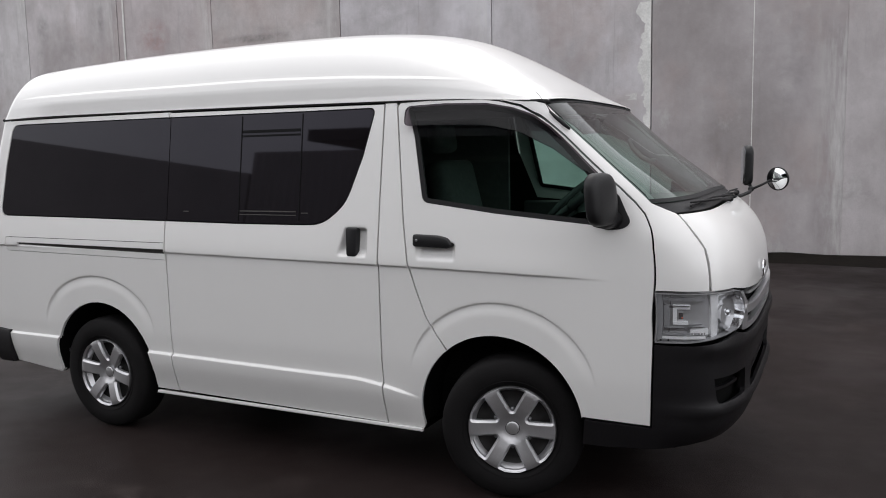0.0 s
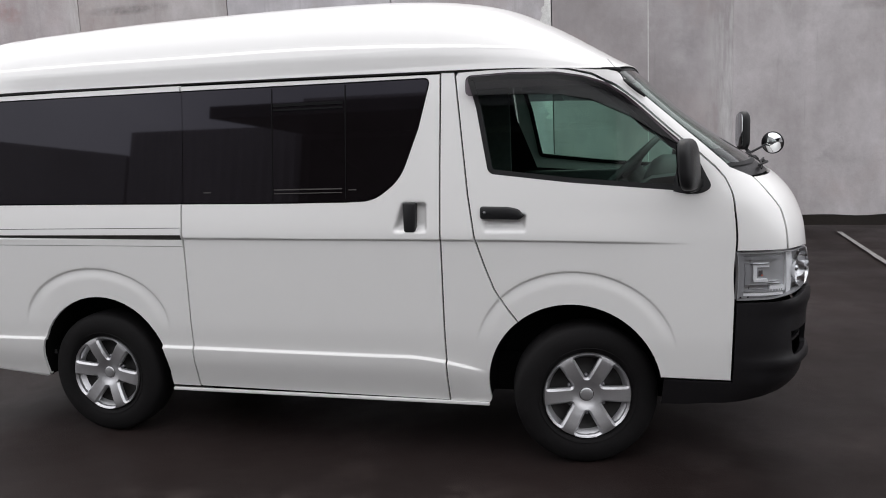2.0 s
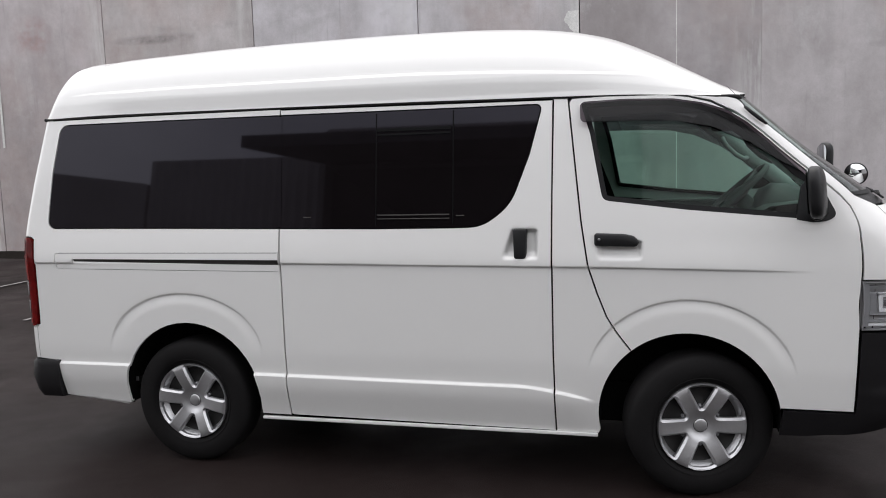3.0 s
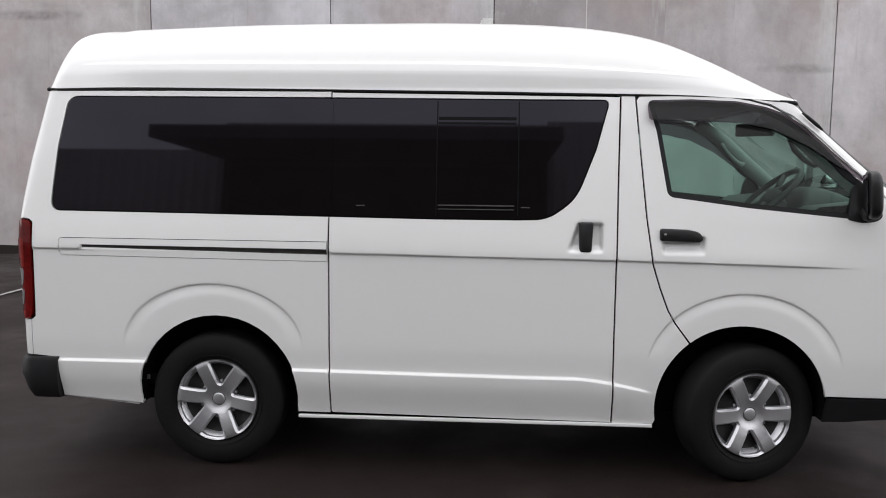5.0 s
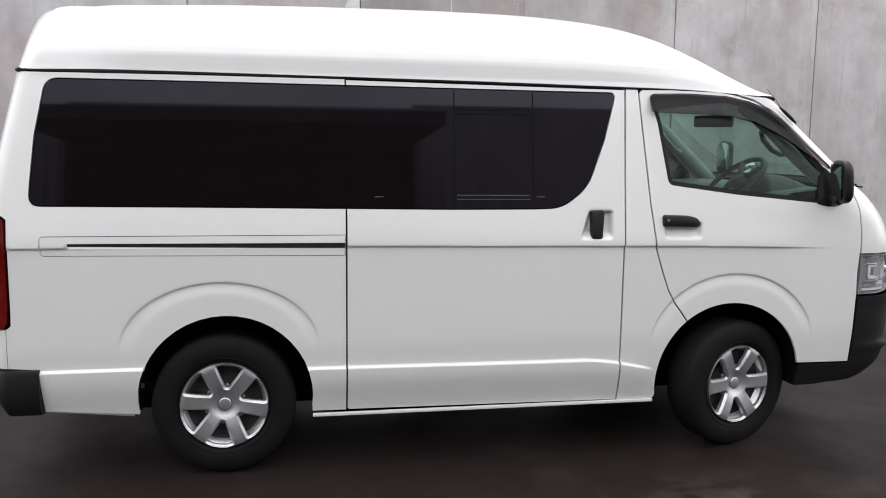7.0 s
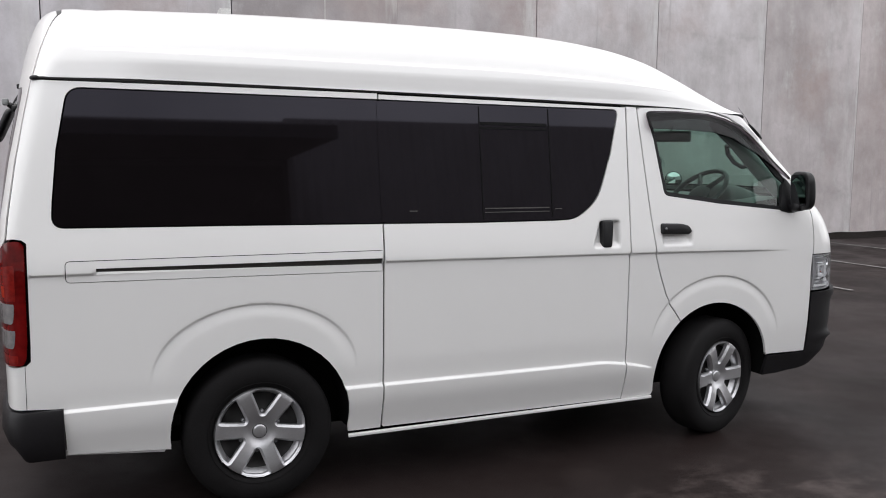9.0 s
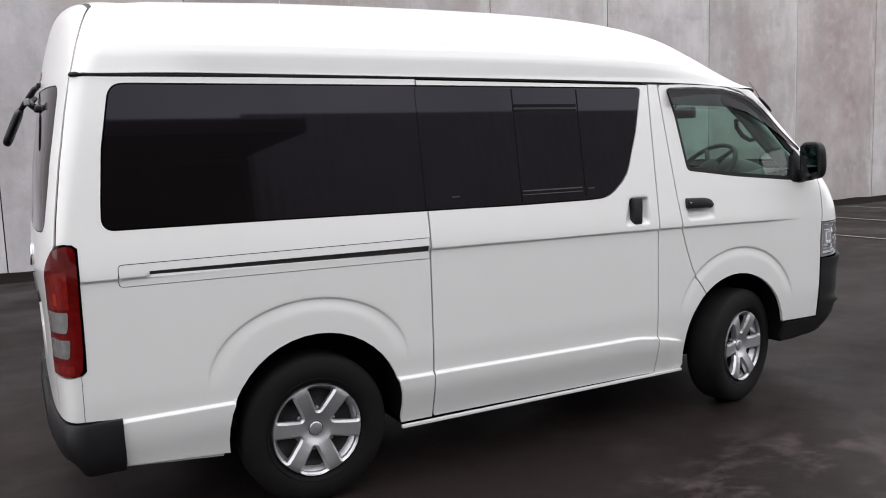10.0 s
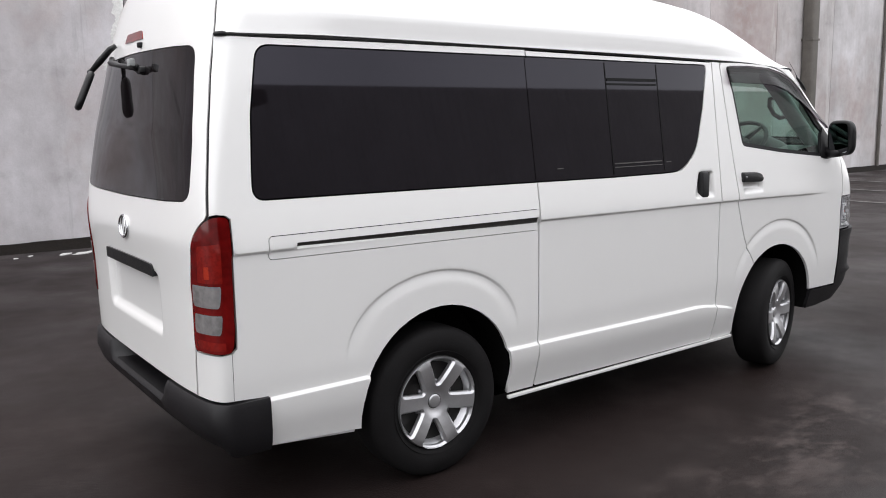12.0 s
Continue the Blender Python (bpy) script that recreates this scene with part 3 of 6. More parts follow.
def skin(u, z, out=0.0):
    """A point of the right-hand skin: u is x along the side; past the bends it runs on round the front (to bend + 1) or the tail (to bend - 1)."""
    h, b0, b1 = at(HALF, z), at(REAR_BEND, z), at(FRONT_BEND, z)
    if u > b1:
        a, n, th = at(NOSE_X, z) - b1 + out, at(N_FRONT, z), min(1.0, u - b1) * math.pi / 2
        x, y = b1 + a * math.sin(th) ** (2 / n), -(h + out) * max(0.0, math.cos(th)) ** (2 / n)
        y -= bump(x, z) * max(0.0, 1 - (u - b1) / 0.25)
        return x, y, z
    if u < b0:
        bow = at(BOW, z)
        a, n, th = b0 - at(TAIL_X, z) - bow + out, at(N_REAR, z), min(1.0, b0 - u) * math.pi / 2
        x, y = b0 - a * math.sin(th) ** (2 / n), -(h + out) * max(0.0, math.cos(th)) ** (2 / n)
        x -= bow * (1 - (y / (h + out)) ** 2)
        y -= bump(x, z) * max(0.0, 1 - (b0 - u) / 0.2)
        return x, y, z
    return u, -(h + out + bump(u, z)), z


def front_u(y, z):
    """u on the front for a distance y to the right of the middle."""
    c = min(1.0, abs(y) / at(HALF, z)) ** (at(N_FRONT, z) / 2)
    return at(FRONT_BEND, z) + math.acos(c) / (math.pi / 2)


def tail_u(y, z):
    c = min(1.0, abs(y) / at(HALF, z)) ** (at(N_REAR, z) / 2)
    return at(REAR_BEND, z) - math.acos(c) / (math.pi / 2)


def side_u(x, z):
    """u for a place x along the van, also within the bends."""
    b0, b1 = at(REAR_BEND, z), at(FRONT_BEND, z)
    if x > b1:
        return b1 + math.asin(min(1.0, (x - b1) / (at(NOSE_X, z) - b1)) ** (at(N_FRONT, z) / 2)) / (math.pi / 2)
    if x < b0:
        return b0 - math.asin(min(1.0, (b0 - x) / (b0 - at(TAIL_X, z))) ** (at(N_REAR, z) / 2)) / (math.pi / 2)
    return x


# ---- the yard: ground, concrete wall, the building across ----
WALL_Y, WALL_H = 8.1, 6.6
JOINTS = [-24.6, -22.0, -19.4, -16.8, -14.6, -12.1, -9.4, -6.95, -4.07, -1.22, 1.30, 3.87, 6.40, 8.94, 11.52, 14.12, 16.78, 19.4, 22.0, 24.6, 27.2, 29.8, 32.4, 35.0]

bm = bmesh.new()
n = 60
xs = sorted({*np.linspace(-30, 45, n), -400.0, -120.0, 120.0, 400.0})
ys = sorted({*np.linspace(-16, 8.3, 30), -400.0, -80.0, 60.0, 400.0})
rows = [[bm.verts.new((x, y, 0.012 * noise.noise(Vector((x * 0.25, y * 0.25, 0))) * (1 if 2.9 < abs(x - 1.3) + abs(y) else 0) if abs(x) < 50 and abs(y) < 20 else 0.0)) for x in xs] for y in ys]
for a, c in zip(rows, rows[1:]):
    for i in range(len(xs) - 1):
        bm.faces.new((a[i], a[i + 1], c[i + 1], c[i]))
tagged(part("ground", bm, ASPHALT), "dark damp asphalt yard with worn paler patches", "ground", kind="structure")

wall = tagged(empty("wall_north", pose(0, WALL_Y, 0)), "tall weathered grey concrete wall of cast panels", "wall", kind="structure")
bm = bmesh.new()
box(bm, JOINTS[0], JOINTS[-1], 0.05, 0.30, -0.1, WALL_H)
part("wall_core", bm, GAP, wall, smooth=False)
rng = random.Random(4)
TONES = {-12.1: (1.0, 0.98, 0.985), -9.4: (0.93, 0.885, 0.885), -6.95: (0.95, 0.925, 0.91), -4.07: (1.07, 1.07, 1.10), -1.22: (1.05, 1.05, 1.07), 1.30: (0.75, 0.725, 0.725), 3.87: (0.94, 0.92, 0.92), 6.40: (1.15, 1.14, 1.14), 8.94: (1.12, 1.11, 1.11), 11.52: (0.92, 0.885, 0.875), 14.12: (0.86, 0.80, 0.78), 16.78: (1.08, 1.07, 1.06)}
for a, c in zip(JOINTS, JOINTS[1:]):
    bm = bmesh.new()
    w = c - a
    box(bm, 0.007 if a != 3.87 else 0.0, w - (0.007 if c != 3.87 else 0.0), rng.uniform(-0.006, 0.004), 0.06, -0.05, WALL_H - 0.02, 0.006)
    part("panel", bm, CONCRETE, wall, m=pose(a, 0, 0), smooth=False).color = (*TONES.get(a, (1.0, 1.0, 1.0)), 1)
# pale mortar smears beside the joint and along a seam
bm = bmesh.new()
for x0, x1, z0, z1, seed in ((1.07, 1.290, 2.35, 3.7, 1), (1.14, 1.290, 1.60, 2.35, 2), (0.92, 1.09, 2.30, 2.40, 3),  (2.692, 2.706, 0.1, 4.6, 4), (-9.25, -9.20, 2.0, 5.0, 5)):
    r = random.Random(seed)
    steps = 70
    edge = lambda k: 0.55 * noise.noise(Vector((seed * 7, k * 0.07, 0))) + 0.22 * noise.noise(Vector((seed * 7, k * 0.23, 4))) + 0.10 * noise.noise(Vector((seed * 7, k * 0.7, 8)))
    left = [(min(x1 - 0.012, x0 + (x1 - x0) * (0.35 + edge(k)) * (1 if x1 - x0 > 0.1 else 0.3)), z0 + (z1 - z0) * k / steps) for k in range(steps + 1)]
    ring = [bm.verts.new((x, -0.0075 - seed * 0.0004, z)) for x, z in left], [bm.verts.new((x1, -0.0075 - seed * 0.0004, z)) for x, z in left]
    for k in range(steps):
        bm.faces.new((ring[0][k], ring[1][k], ring[1][k + 1], ring[0][k + 1]))
part("mortar_smear", bm, SMEAR, wall, "pale smeared mortar", smooth=False)

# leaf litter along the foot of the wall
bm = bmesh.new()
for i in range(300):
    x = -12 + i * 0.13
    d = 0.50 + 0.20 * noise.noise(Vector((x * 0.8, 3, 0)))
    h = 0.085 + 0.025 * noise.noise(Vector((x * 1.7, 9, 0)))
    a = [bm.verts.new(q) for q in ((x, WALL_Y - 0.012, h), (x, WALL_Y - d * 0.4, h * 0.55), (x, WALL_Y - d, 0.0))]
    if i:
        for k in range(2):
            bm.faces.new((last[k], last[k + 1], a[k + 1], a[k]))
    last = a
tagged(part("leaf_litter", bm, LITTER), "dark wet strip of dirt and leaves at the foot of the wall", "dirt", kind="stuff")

# torn scraps on the asphalt near the wall
for k, (x, y, r) in enumerate(((0.12, 7.18, 0.10), (0.30, 7.12, 0.13), (0.43, 7.20, 0.09), (-0.25, 7.3, 0.05), (-0.42, 7.22, 0.04), (6.9, 7.3, 0.05), (2.6, 7.25, 0.05))):
    bm = bmesh.new()
    rr = random.Random(k)
    ring = [(r * rr.uniform(0.6, 1.1) * math.cos(a * math.pi / 5), r * 0.6 * rr.uniform(0.6, 1.1) * math.sin(a * math.pi / 5)) for a in range(10)]
    top, low = [bm.verts.new((a, c, 0.004 + rr.uniform(0, 0.008))) for a, c in ring], [bm.verts.new((a, c, 0.0)) for a, c in ring]
    bm.faces.new(top)
    for a in range(10):
        bm.faces.new((low[a], low[(a + 1) % 10], top[(a + 1) % 10], top[a]))
    tagged(part("scrap", bm, PALE, m=pose(x, y, 0.004, 0, 0, rr.uniform(0, 90)), smooth=False), "small pale torn scrap lying on asphalt", "litter", "scraps by the wall")

# downpipes on the wall
def downpipe(x, r):
    bm = bmesh.new()
    box(bm, -r, r, -2 * r, 0, 0.0, WALL_H - 0.2, r * 0.35)
    ob = tagged(part("downpipe", bm, PIPE, m=pose(x, WALL_Y - 0.013, 0)), "weathered grey-brown square downpipe on the concrete wall", "pipe")
    for z in (1.2, 3.4, 5.2):
        bm = bmesh.new()
        box(bm, -r - 0.012, r + 0.012, -2 * r - 0.008, 0, z, z + 0.05, 0.003)
        part("bracket", bm, PIPE, ob)


downpipe(18.02, 0.15)
downpipe(22.05, 0.04)

# parking lines
for x, y0, y1 in ((-6.22, 4.4, 7.3), (-4.0, 2.46, 7.3), (5.08, 2.5, 6.80), (7.70, 2.6, 7.3), (9.98, 2.65, 7.3), (12.40, 3.2, 7.3), (14.7, 3.0, 7.3), (16.95, 3.0, 7.3)):
    bm = bmesh.new()
    k = 24
    prev = None
    for i in range(k + 1):
        y = y0 + (y1 - y0) * i / k
        w = 0.028 + 0.009 * noise.noise(Vector((x, y * 3, 0)))
        a = (bm.verts.new((x - w, y, 0.016)), bm.verts.new((x + w, y, 0.016)))
        if prev:
            bm.faces.new((prev[0], prev[1], a[1], a[0]))
        prev = a
    tagged(part("parking_line", bm, LINE, smooth=False), "worn thin white parking line painted on asphalt", "road marking", "parking lines", "structure")

# the building across the yard, behind the walk
yard = tagged(empty("wall_south", pose(0, -9.8, 0)), "grey ribbed metal wall of the building across the yard", "wall", kind="structure")
bm = bmesh.new()
for x0, x1, z0, z1 in ((-6.5, -3.1, 0, 4.25), (2.2, 28, 0, 4.78), (-3.1, 2.2, 4.1, 4.72)):
    k = int((x1 - x0) / 0.1)
    top, bot = [], []
    for i in range(k + 1):
        x = x0 + (x1 - x0) * i / k
        y = 0.012 if i % 2 else -0.012
        top.append(bm.verts.new((x, y, z1)))
        bot.append(bm.verts.new((x, y, z0)))
    for i in range(k):
        bm.faces.new((bot[i + 1], bot[i], top[i], top[i + 1]))
part("cladding", bm, CLADDING, yard, smooth=False)
bm = bmesh.new()
box(bm, -6.5, -3.1, -0.4, -0.05, 0, 4.27)
box(bm, 2.2, 28, -0.4, -0.05, 0, 4.80)
box(bm, -3.1, 2.2, -0.4, -0.05, 4.1, 4.74)
part("wall_core", bm, CLADDING, yard, smooth=False)
bm = bmesh.new()
box(bm, -3.4, 2.5, -6.0, -5.8, 0, 4.1)
box(bm, -3.4, -3.1, -5.8, -0.4, 0, 4.1)
box(bm, 2.2, 2.5, -5.8, -0.4, 0, 4.1)
box(bm, -3.4, 2.5, -6.0, -0.4, 4.1, 4.2)
part("bay", bm, CANOPY, yard, "dark open loading bay", smooth=False)
bm = bmesh.new()
for vert in box(bm, -3.1, 2.2, 0.0, 2.9, 3.55, 3.72):
    if vert.co.y < 0.1:
        vert.co.z += 0.55
part("canopy", bm, CANOPY, yard, "dark flat canopy over the bay", smooth=False)
bm = bmesh.new()
for vert in box(bm, -30, -6.55, -0.3, 0.0, 0, 3.83):
    if vert.co.x < -20 and vert.co.z > 1:
        vert.co.z += 2.95
tagged(part("wall_west", bm, CLADDING, m=pose(0, -9.8, 0), smooth=False), "distant grey boundary wall", "wall", kind="structure")


# ---- the van: rear axle at x = 0, front at +x, right-hand side at -y ----
van = tagged(empty("van"), "white high-roof van with dark tinted rear windows, parked on asphalt", "van")
GUTTER = ((-0.84, 1.829), (-0.30, 1.833), (0.56, 1.832), (1.19, 1.826), (1.92, 1.818), (2.23, 1.813), (2.5, 1.797), (2.70, 1.782))


def gutter(x):
    return float(np.interp(x, *zip(*GUTTER)))


def arc(cx, cz, r, a0, a1, n=24):
    return [(cx + r * math.cos(radians(a0 + (a1 - a0) * i / n)), cz + r * math.sin(radians(a0 + (a1 - a0) * i / n))) for i in range(n + 1)]


def notch(glass, near, keep):
    """The way round a window that is open towards one edge of its panel: clockwise, from the point nearest to near."""
    ring = inset(dense(glass, 0.03), -0.004)[::-1]
    ring = [q for q in ring if keep(q)]
    k = min(range(len(ring)), key=lambda i: math.dist(ring[i], near))
    return ring[k:] + ring[:k]


# outlines on the side, in (u, z)
QUARTER_GLASS = rounded([(-0.717, 1.791, 0.05), (-0.763, 1.55), (-0.783, 1.35), (-0.789, 1.252, 0.06), (-0.10, 1.247), (0.556, 1.240), (0.556, 1.790), (-0.1, 1.791)])
SLIDING_GLASS = rounded([(0.568, 1.790), (0.568, 1.240), (1.06, 1.235), (1.451, 1.236), (1.585, 1.240, 0.12), (1.715, 1.335, 0.08), (1.803, 1.564), (1.862, 1.786, 0.03), (1.5, 1.786)])
U_LAMP, U_TOP = tail_u(0.735, 1.06), side_u(-0.925, 1.2)


def lamp_top(grow):
    """The rounded upper corner of the tail light, from its top over to the tailgate's edge."""
    return [(U_TOP + (U_LAMP - grow - U_TOP) * math.sin(k * math.pi / 20), 1.06 + (0.142 + grow) * math.cos(k * math.pi / 20)) for k in range(11)]


LAMP_REAR = [(side_u(-0.942, 0.716), 0.716), (side_u(-0.899, 0.718), 0.718, 0.05), (side_u(-0.892, 0.80), 0.80), (side_u(-0.888, 1.067), 1.067), (side_u(-0.888, 1.15), 1.15), (side_u(-0.891, 1.199), 1.199, 0.05),
             *lamp_top(0.0), (tail_u(0.710, 0.95), 0.95), (tail_u(0.699, 0.75), 0.75), (tail_u(0.703, 0.716), 0.716, 0.02)]
QUARTER = ([(-0.372, 0.297), *arc(0.013, 0.362, 0.388, 189, -8)[1:], (0.399, 0.276), (0.56, 0.275), (0.5595, 0.6), (0.559, 1.1), (0.559, 1.236), *notch(QUARTER_GLASS, (0.55, 1.236), lambda q: q[0] < 0.54), (0.56, 1.7945), (0.56, gutter(0.56) - 0.008)]
           + [(x, gutter(x) - 0.008) for x in (0.2, -0.2, -0.6, -0.74)] + [(tail_u(0.698, 1.823), 1.823)]
           + [(tail_u(0.713, 1.75), 1.75), (tail_u(0.726, 1.68), 1.68), (tail_u(0.752, 1.57), 1.57), (tail_u(0.775, 1.458), 1.458), (tail_u(0.799, 1.33), 1.33), (tail_u(0.820, 1.206), 1.206)]
           + [(tail_u(0.818, 1.203), 1.203), (side_u(-0.93, 1.207), 1.207), (side_u(-0.900, 1.203), 1.203), (side_u(-0.888, 1.190), 1.190), (side_u(-0.885, 1.16), 1.16), (side_u(-0.885, 1.067), 1.067), (side_u(-0.889, 0.79), 0.79), (side_u(-0.892, 0.73), 0.73), (side_u(-0.903, 0.715), 0.715), (side_u(-0.942, 0.710), 0.710), (tail_u(0.703, 0.709), 0.709)]
           + [(tail_u(0.695, 0.66), 0.66), (tail_u(0.688, 0.536), 0.536), (side_u(-0.906, 0.536), 0.536), (-0.783, 0.526), (-0.780, 0.50), (-0.772, 0.33)])
RAIL_COVER = rounded([(-0.752, 1.119, 0.02), (-0.752, 1.031, 0.02), (0.555, 1.020), (0.555, 1.118)])
RAIL_SLOT = [(-0.64, 1.062), (0.553, 1.055), (0.553, 1.081), (-0.64, 1.086)]
SLIDING = [(0.572, 0.277), (1.911, 0.266), (1.906, 0.67), (1.906, 1.06), (1.908, 1.384), (1.914, gutter(1.91) - 0.012), (1.2, gutter(1.2) - 0.012), (0.563, gutter(0.56) - 0.012), (0.563, 1.7945), *notch(SLIDING_GLASS, (0.58, 1.794), lambda q: q[0] > 0.585), (0.562, 1.236), (0.562, 0.6), (0.563, 0.285)]
PILLAR = [(1.914, 0.264), (2.110, 0.264), *arc(2.503, 0.362, 0.391, 194, 129)[1:], (2.187, 0.759), (2.150, 0.821), (2.109, 0.927), (2.070, 1.047), (2.039, 1.255), (2.012, 1.514), (1.982, gutter(1.98) - 0.008),
          (1.918, gutter(1.918) - 0.008), (1.911, 1.384), (1.909, 1.06), (1.909, 0.67)]
SEAM = [(2.41, 1.806), (2.50, 1.793), (2.597, 1.767), (2.70, 1.714), (2.804, 1.631), (2.931, 1.513), (3.044, 1.415), (3.111, 1.352), (3.150, 1.308), (3.177, 1.25), (3.190, 1.17), (3.197, 0.99), (3.196, 0.79), (3.185, 0.425)]
DOOR = ([(2.893, 0.427), *arc(2.503, 0.362, 0.391, 9, 128.5)[0:], (2.190, 0.759), (2.153, 0.821), (2.112, 0.927), (2.073, 1.047), (2.042, 1.255), (2.015, 1.514), (1.987, 1.79), (2.0, 1.808), (2.15, 1.812)]
        + [(side_u(x, z), z) for x, z in SEAM])
DOOR_GLASS = rounded([(2.040, 1.785, 0.02), (2.082, 1.643), (2.136, 1.348, 0.03), (2.498, 1.301), (2.936, 1.260), (side_u(3.04, 1.243), 1.243, 0.02), (side_u(3.095, 1.275), 1.275, 0.03), (side_u(3.05, 1.375), 1.375),
                      (side_u(2.94, 1.478), 1.478), (side_u(2.82, 1.595), 1.595), (side_u(2.735, 1.668), 1.668), (side_u(2.66, 1.720), 1.720, 0.03), (2.56, 1.757), (2.44, 1.780), (2.234, 1.788)])
EDGE = [(2.698, 1.783), (2.797, 1.689), (2.922, 1.578), (3.044, 1.469), (3.139, 1.383), (3.170, 1.352)]
FENDER = ([(side_u(3.200, 0.998), 0.998), (side_u(3.193, 1.17), 1.17), (side_u(3.180, 1.25), 1.25), (side_u(3.153, 1.31), 1.31), (side_u(3.114, 1.356), 1.356), (side_u(3.047, 1.419), 1.419), (side_u(2.934, 1.517), 1.517),
           (side_u(2.807, 1.635), 1.635), (side_u(2.703, 1.718), 1.718), (side_u(2.60, 1.772), 1.772), (2.50, 1.797), (2.52, 1.800), (side_u(2.62, 1.788), 1.788)]
          + [(side_u(x, z), z) for x, z in EDGE] + [(front_u(0.743, 1.308), 1.308), (front_u(0.755, 1.234), 1.234), (front_u(0.757, 1.166), 1.166), (front_u(0.777, 1.077), 1.077), (front_u(0.785, 0.998), 0.998)])


def side_panels(sign):
    """One side of the body: quarter panel, sliding door, pillar, front door, fender; the right side (-1) is finer."""
    res = 0.013 if sign < 0 else 0.05
    fine = ((1.025, 1.085), (0.43, 0.53)) if sign < 0 else ()
    flip = sign > 0

    def panel(name, outline, holes=(), mat=WHITE, parent=van, out=0.0, thick=0.016, gap=0.0025, label="", r=None, lines=()):
        bm = bmesh.new()
        sheet(bm, outline, on_side(sign, out), holes, r or res, thick, gap, flip, () if r else fine, lines)
        return part(name, bm, mat, parent, label)

    edges = flare_lines() + recess_lines() if sign < 0 else ()
    q = panel("quarter_panel", QUARTER, [RAIL_COVER], lines=edges)
    panel("quarter_window", QUARTER_GLASS, mat=PRIVACY, parent=q, out=-0.001, gap=0.0, label="dark tinted fixed window", r=0.04)
    panel("rail_cover", RAIL_COVER, [RAIL_SLOT], parent=q, gap=0.003)
    panel("slide_rail", RAIL_SLOT, mat=RAIL, parent=q, out=-0.007, gap=-0.004, thick=0, label="dark slide rail", r=0.05)
    d = panel("sliding_door", SLIDING, lines=edges)
    panel("sliding_door_window", SLIDING_GLASS, mat=PRIVACY, parent=d, out=-0.001, gap=0.0, label="dark tinted window with a sliding pane", r=0.04)
    panel("pillar_panel", PILLAR, lines=edges)
    f = panel("front_door", DOOR, [DOOR_GLASS], lines=edges)
    panel("door_window", DOOR_GLASS, mat=CLEAR, parent=f, out=-0.014, gap=-0.003, thick=0, label="green tinted window", r=0.05).visible_shadow = False
    # black rubber frame round the door glass
    bm = bmesh.new()
    sheet(bm, DOOR_GLASS, on_side(sign, -0.006), [inset(DOOR_GLASS, 0.022)], 0.02, 0.012, 0.0, flip)
    part("window_seal", bm, RUBBER, f, "black rubber window seal")
    # black corner that carries the mirror
    tri = rounded([(side_u(3.095, 1.275), 1.275, 0.02), (side_u(3.045, 1.378), 1.378), (side_u(2.985, 1.436), 1.436), (side_u(2.945, 1.257), 1.257), (side_u(3.04, 1.243), 1.243, 0.02)])
    panel("mirror_base", tri, mat=PLASTIC, parent=f, out=0.002, gap=-0.004, thick=0.02, label="black plastic mirror base")
    panel("fender", FENDER)
    # dark inner skin behind the seams
    inner = ([(-0.37, 0.29), *arc(0.013, 0.362, 0.40, 189, -13), (0.45, 0.262), (2.08, 0.262), *arc(2.503, 0.362, 0.403, 194, 9), (2.93, 0.40), (side_u(3.25, 0.40), 0.40), (side_u(3.27, 1.0), 1.0), (side_u(3.20, 1.20), 1.20),
              (2.12, 1.28), (2.00, 1.60), (1.96, 1.80)] + [(x, gutter(x) - 0.004) for x in (1.9, 1.2, 0.5, -0.2, -0.75)] + [(tail_u(0.66, z), z) for z in (1.80, 1.5, 1.2, 0.9, 0.55)] + [(-0.75, 0.52), (-0.74, 0.34)])
    bm = bmesh.new()
    sheet(bm, inner, on_side(sign, -0.030), (), 0.06, 0, 0, flip)
    part("inner_skin", bm, GAP, van)
    return q, d, f


right = side_panels(-1)
left = side_panels(1)

# roof
STATIONS = [(-0.53, 1.837, -0.51, 2.203), (-0.35, 1.838, -0.30, 2.212), (0.1, 1.836, 0.15, 2.230), (0.8, 1.831, 0.85, 2.240), (1.3, 1.827, 1.36, 2.237), (1.6, 1.823, 1.67, 2.224), (1.85, 1.820, 1.93, 2.196), (2.08, 1.817, 2.16, 2.140), (2.28, 1.812, 2.37, 2.045), (2.45, 1.803, 2.545, 1.945), (2.585, 1.796, 2.68, 1.862), (2.692, 1.793, 2.775, 1.808)]
SECTION = [(1.0, 0.0), (0.995, 0.06), (0.990, 0.13), (0.984, 0.20), (0.972, 0.28), (0.953, 0.38), (0.922, 0.49), (0.878, 0.60), (0.825, 0.69), (0.757, 0.765), (0.65, 0.835), (0.53, 0.89), (0.40, 0.935), (0.27, 0.968), (0.13, 0.992), (0.0, 1.0)]


def glide(rows, t):
    """Catmull-Rom through rows at t in row numbers."""
    i = min(int(t), len(rows) - 2)
    f = t - i
    p = [np.array(rows[min(max(k, 0), len(rows) - 1)]) for k in (i - 1, i, i + 1, i + 2)]
    return 0.5 * (2 * p[1] + (p[2] - p[0]) * f + (2 * p[0] - 5 * p[1] + 4 * p[2] - p[3]) * f * f + (3 * p[1] - p[0] - 3 * p[2] + p[3]) * f ** 3)


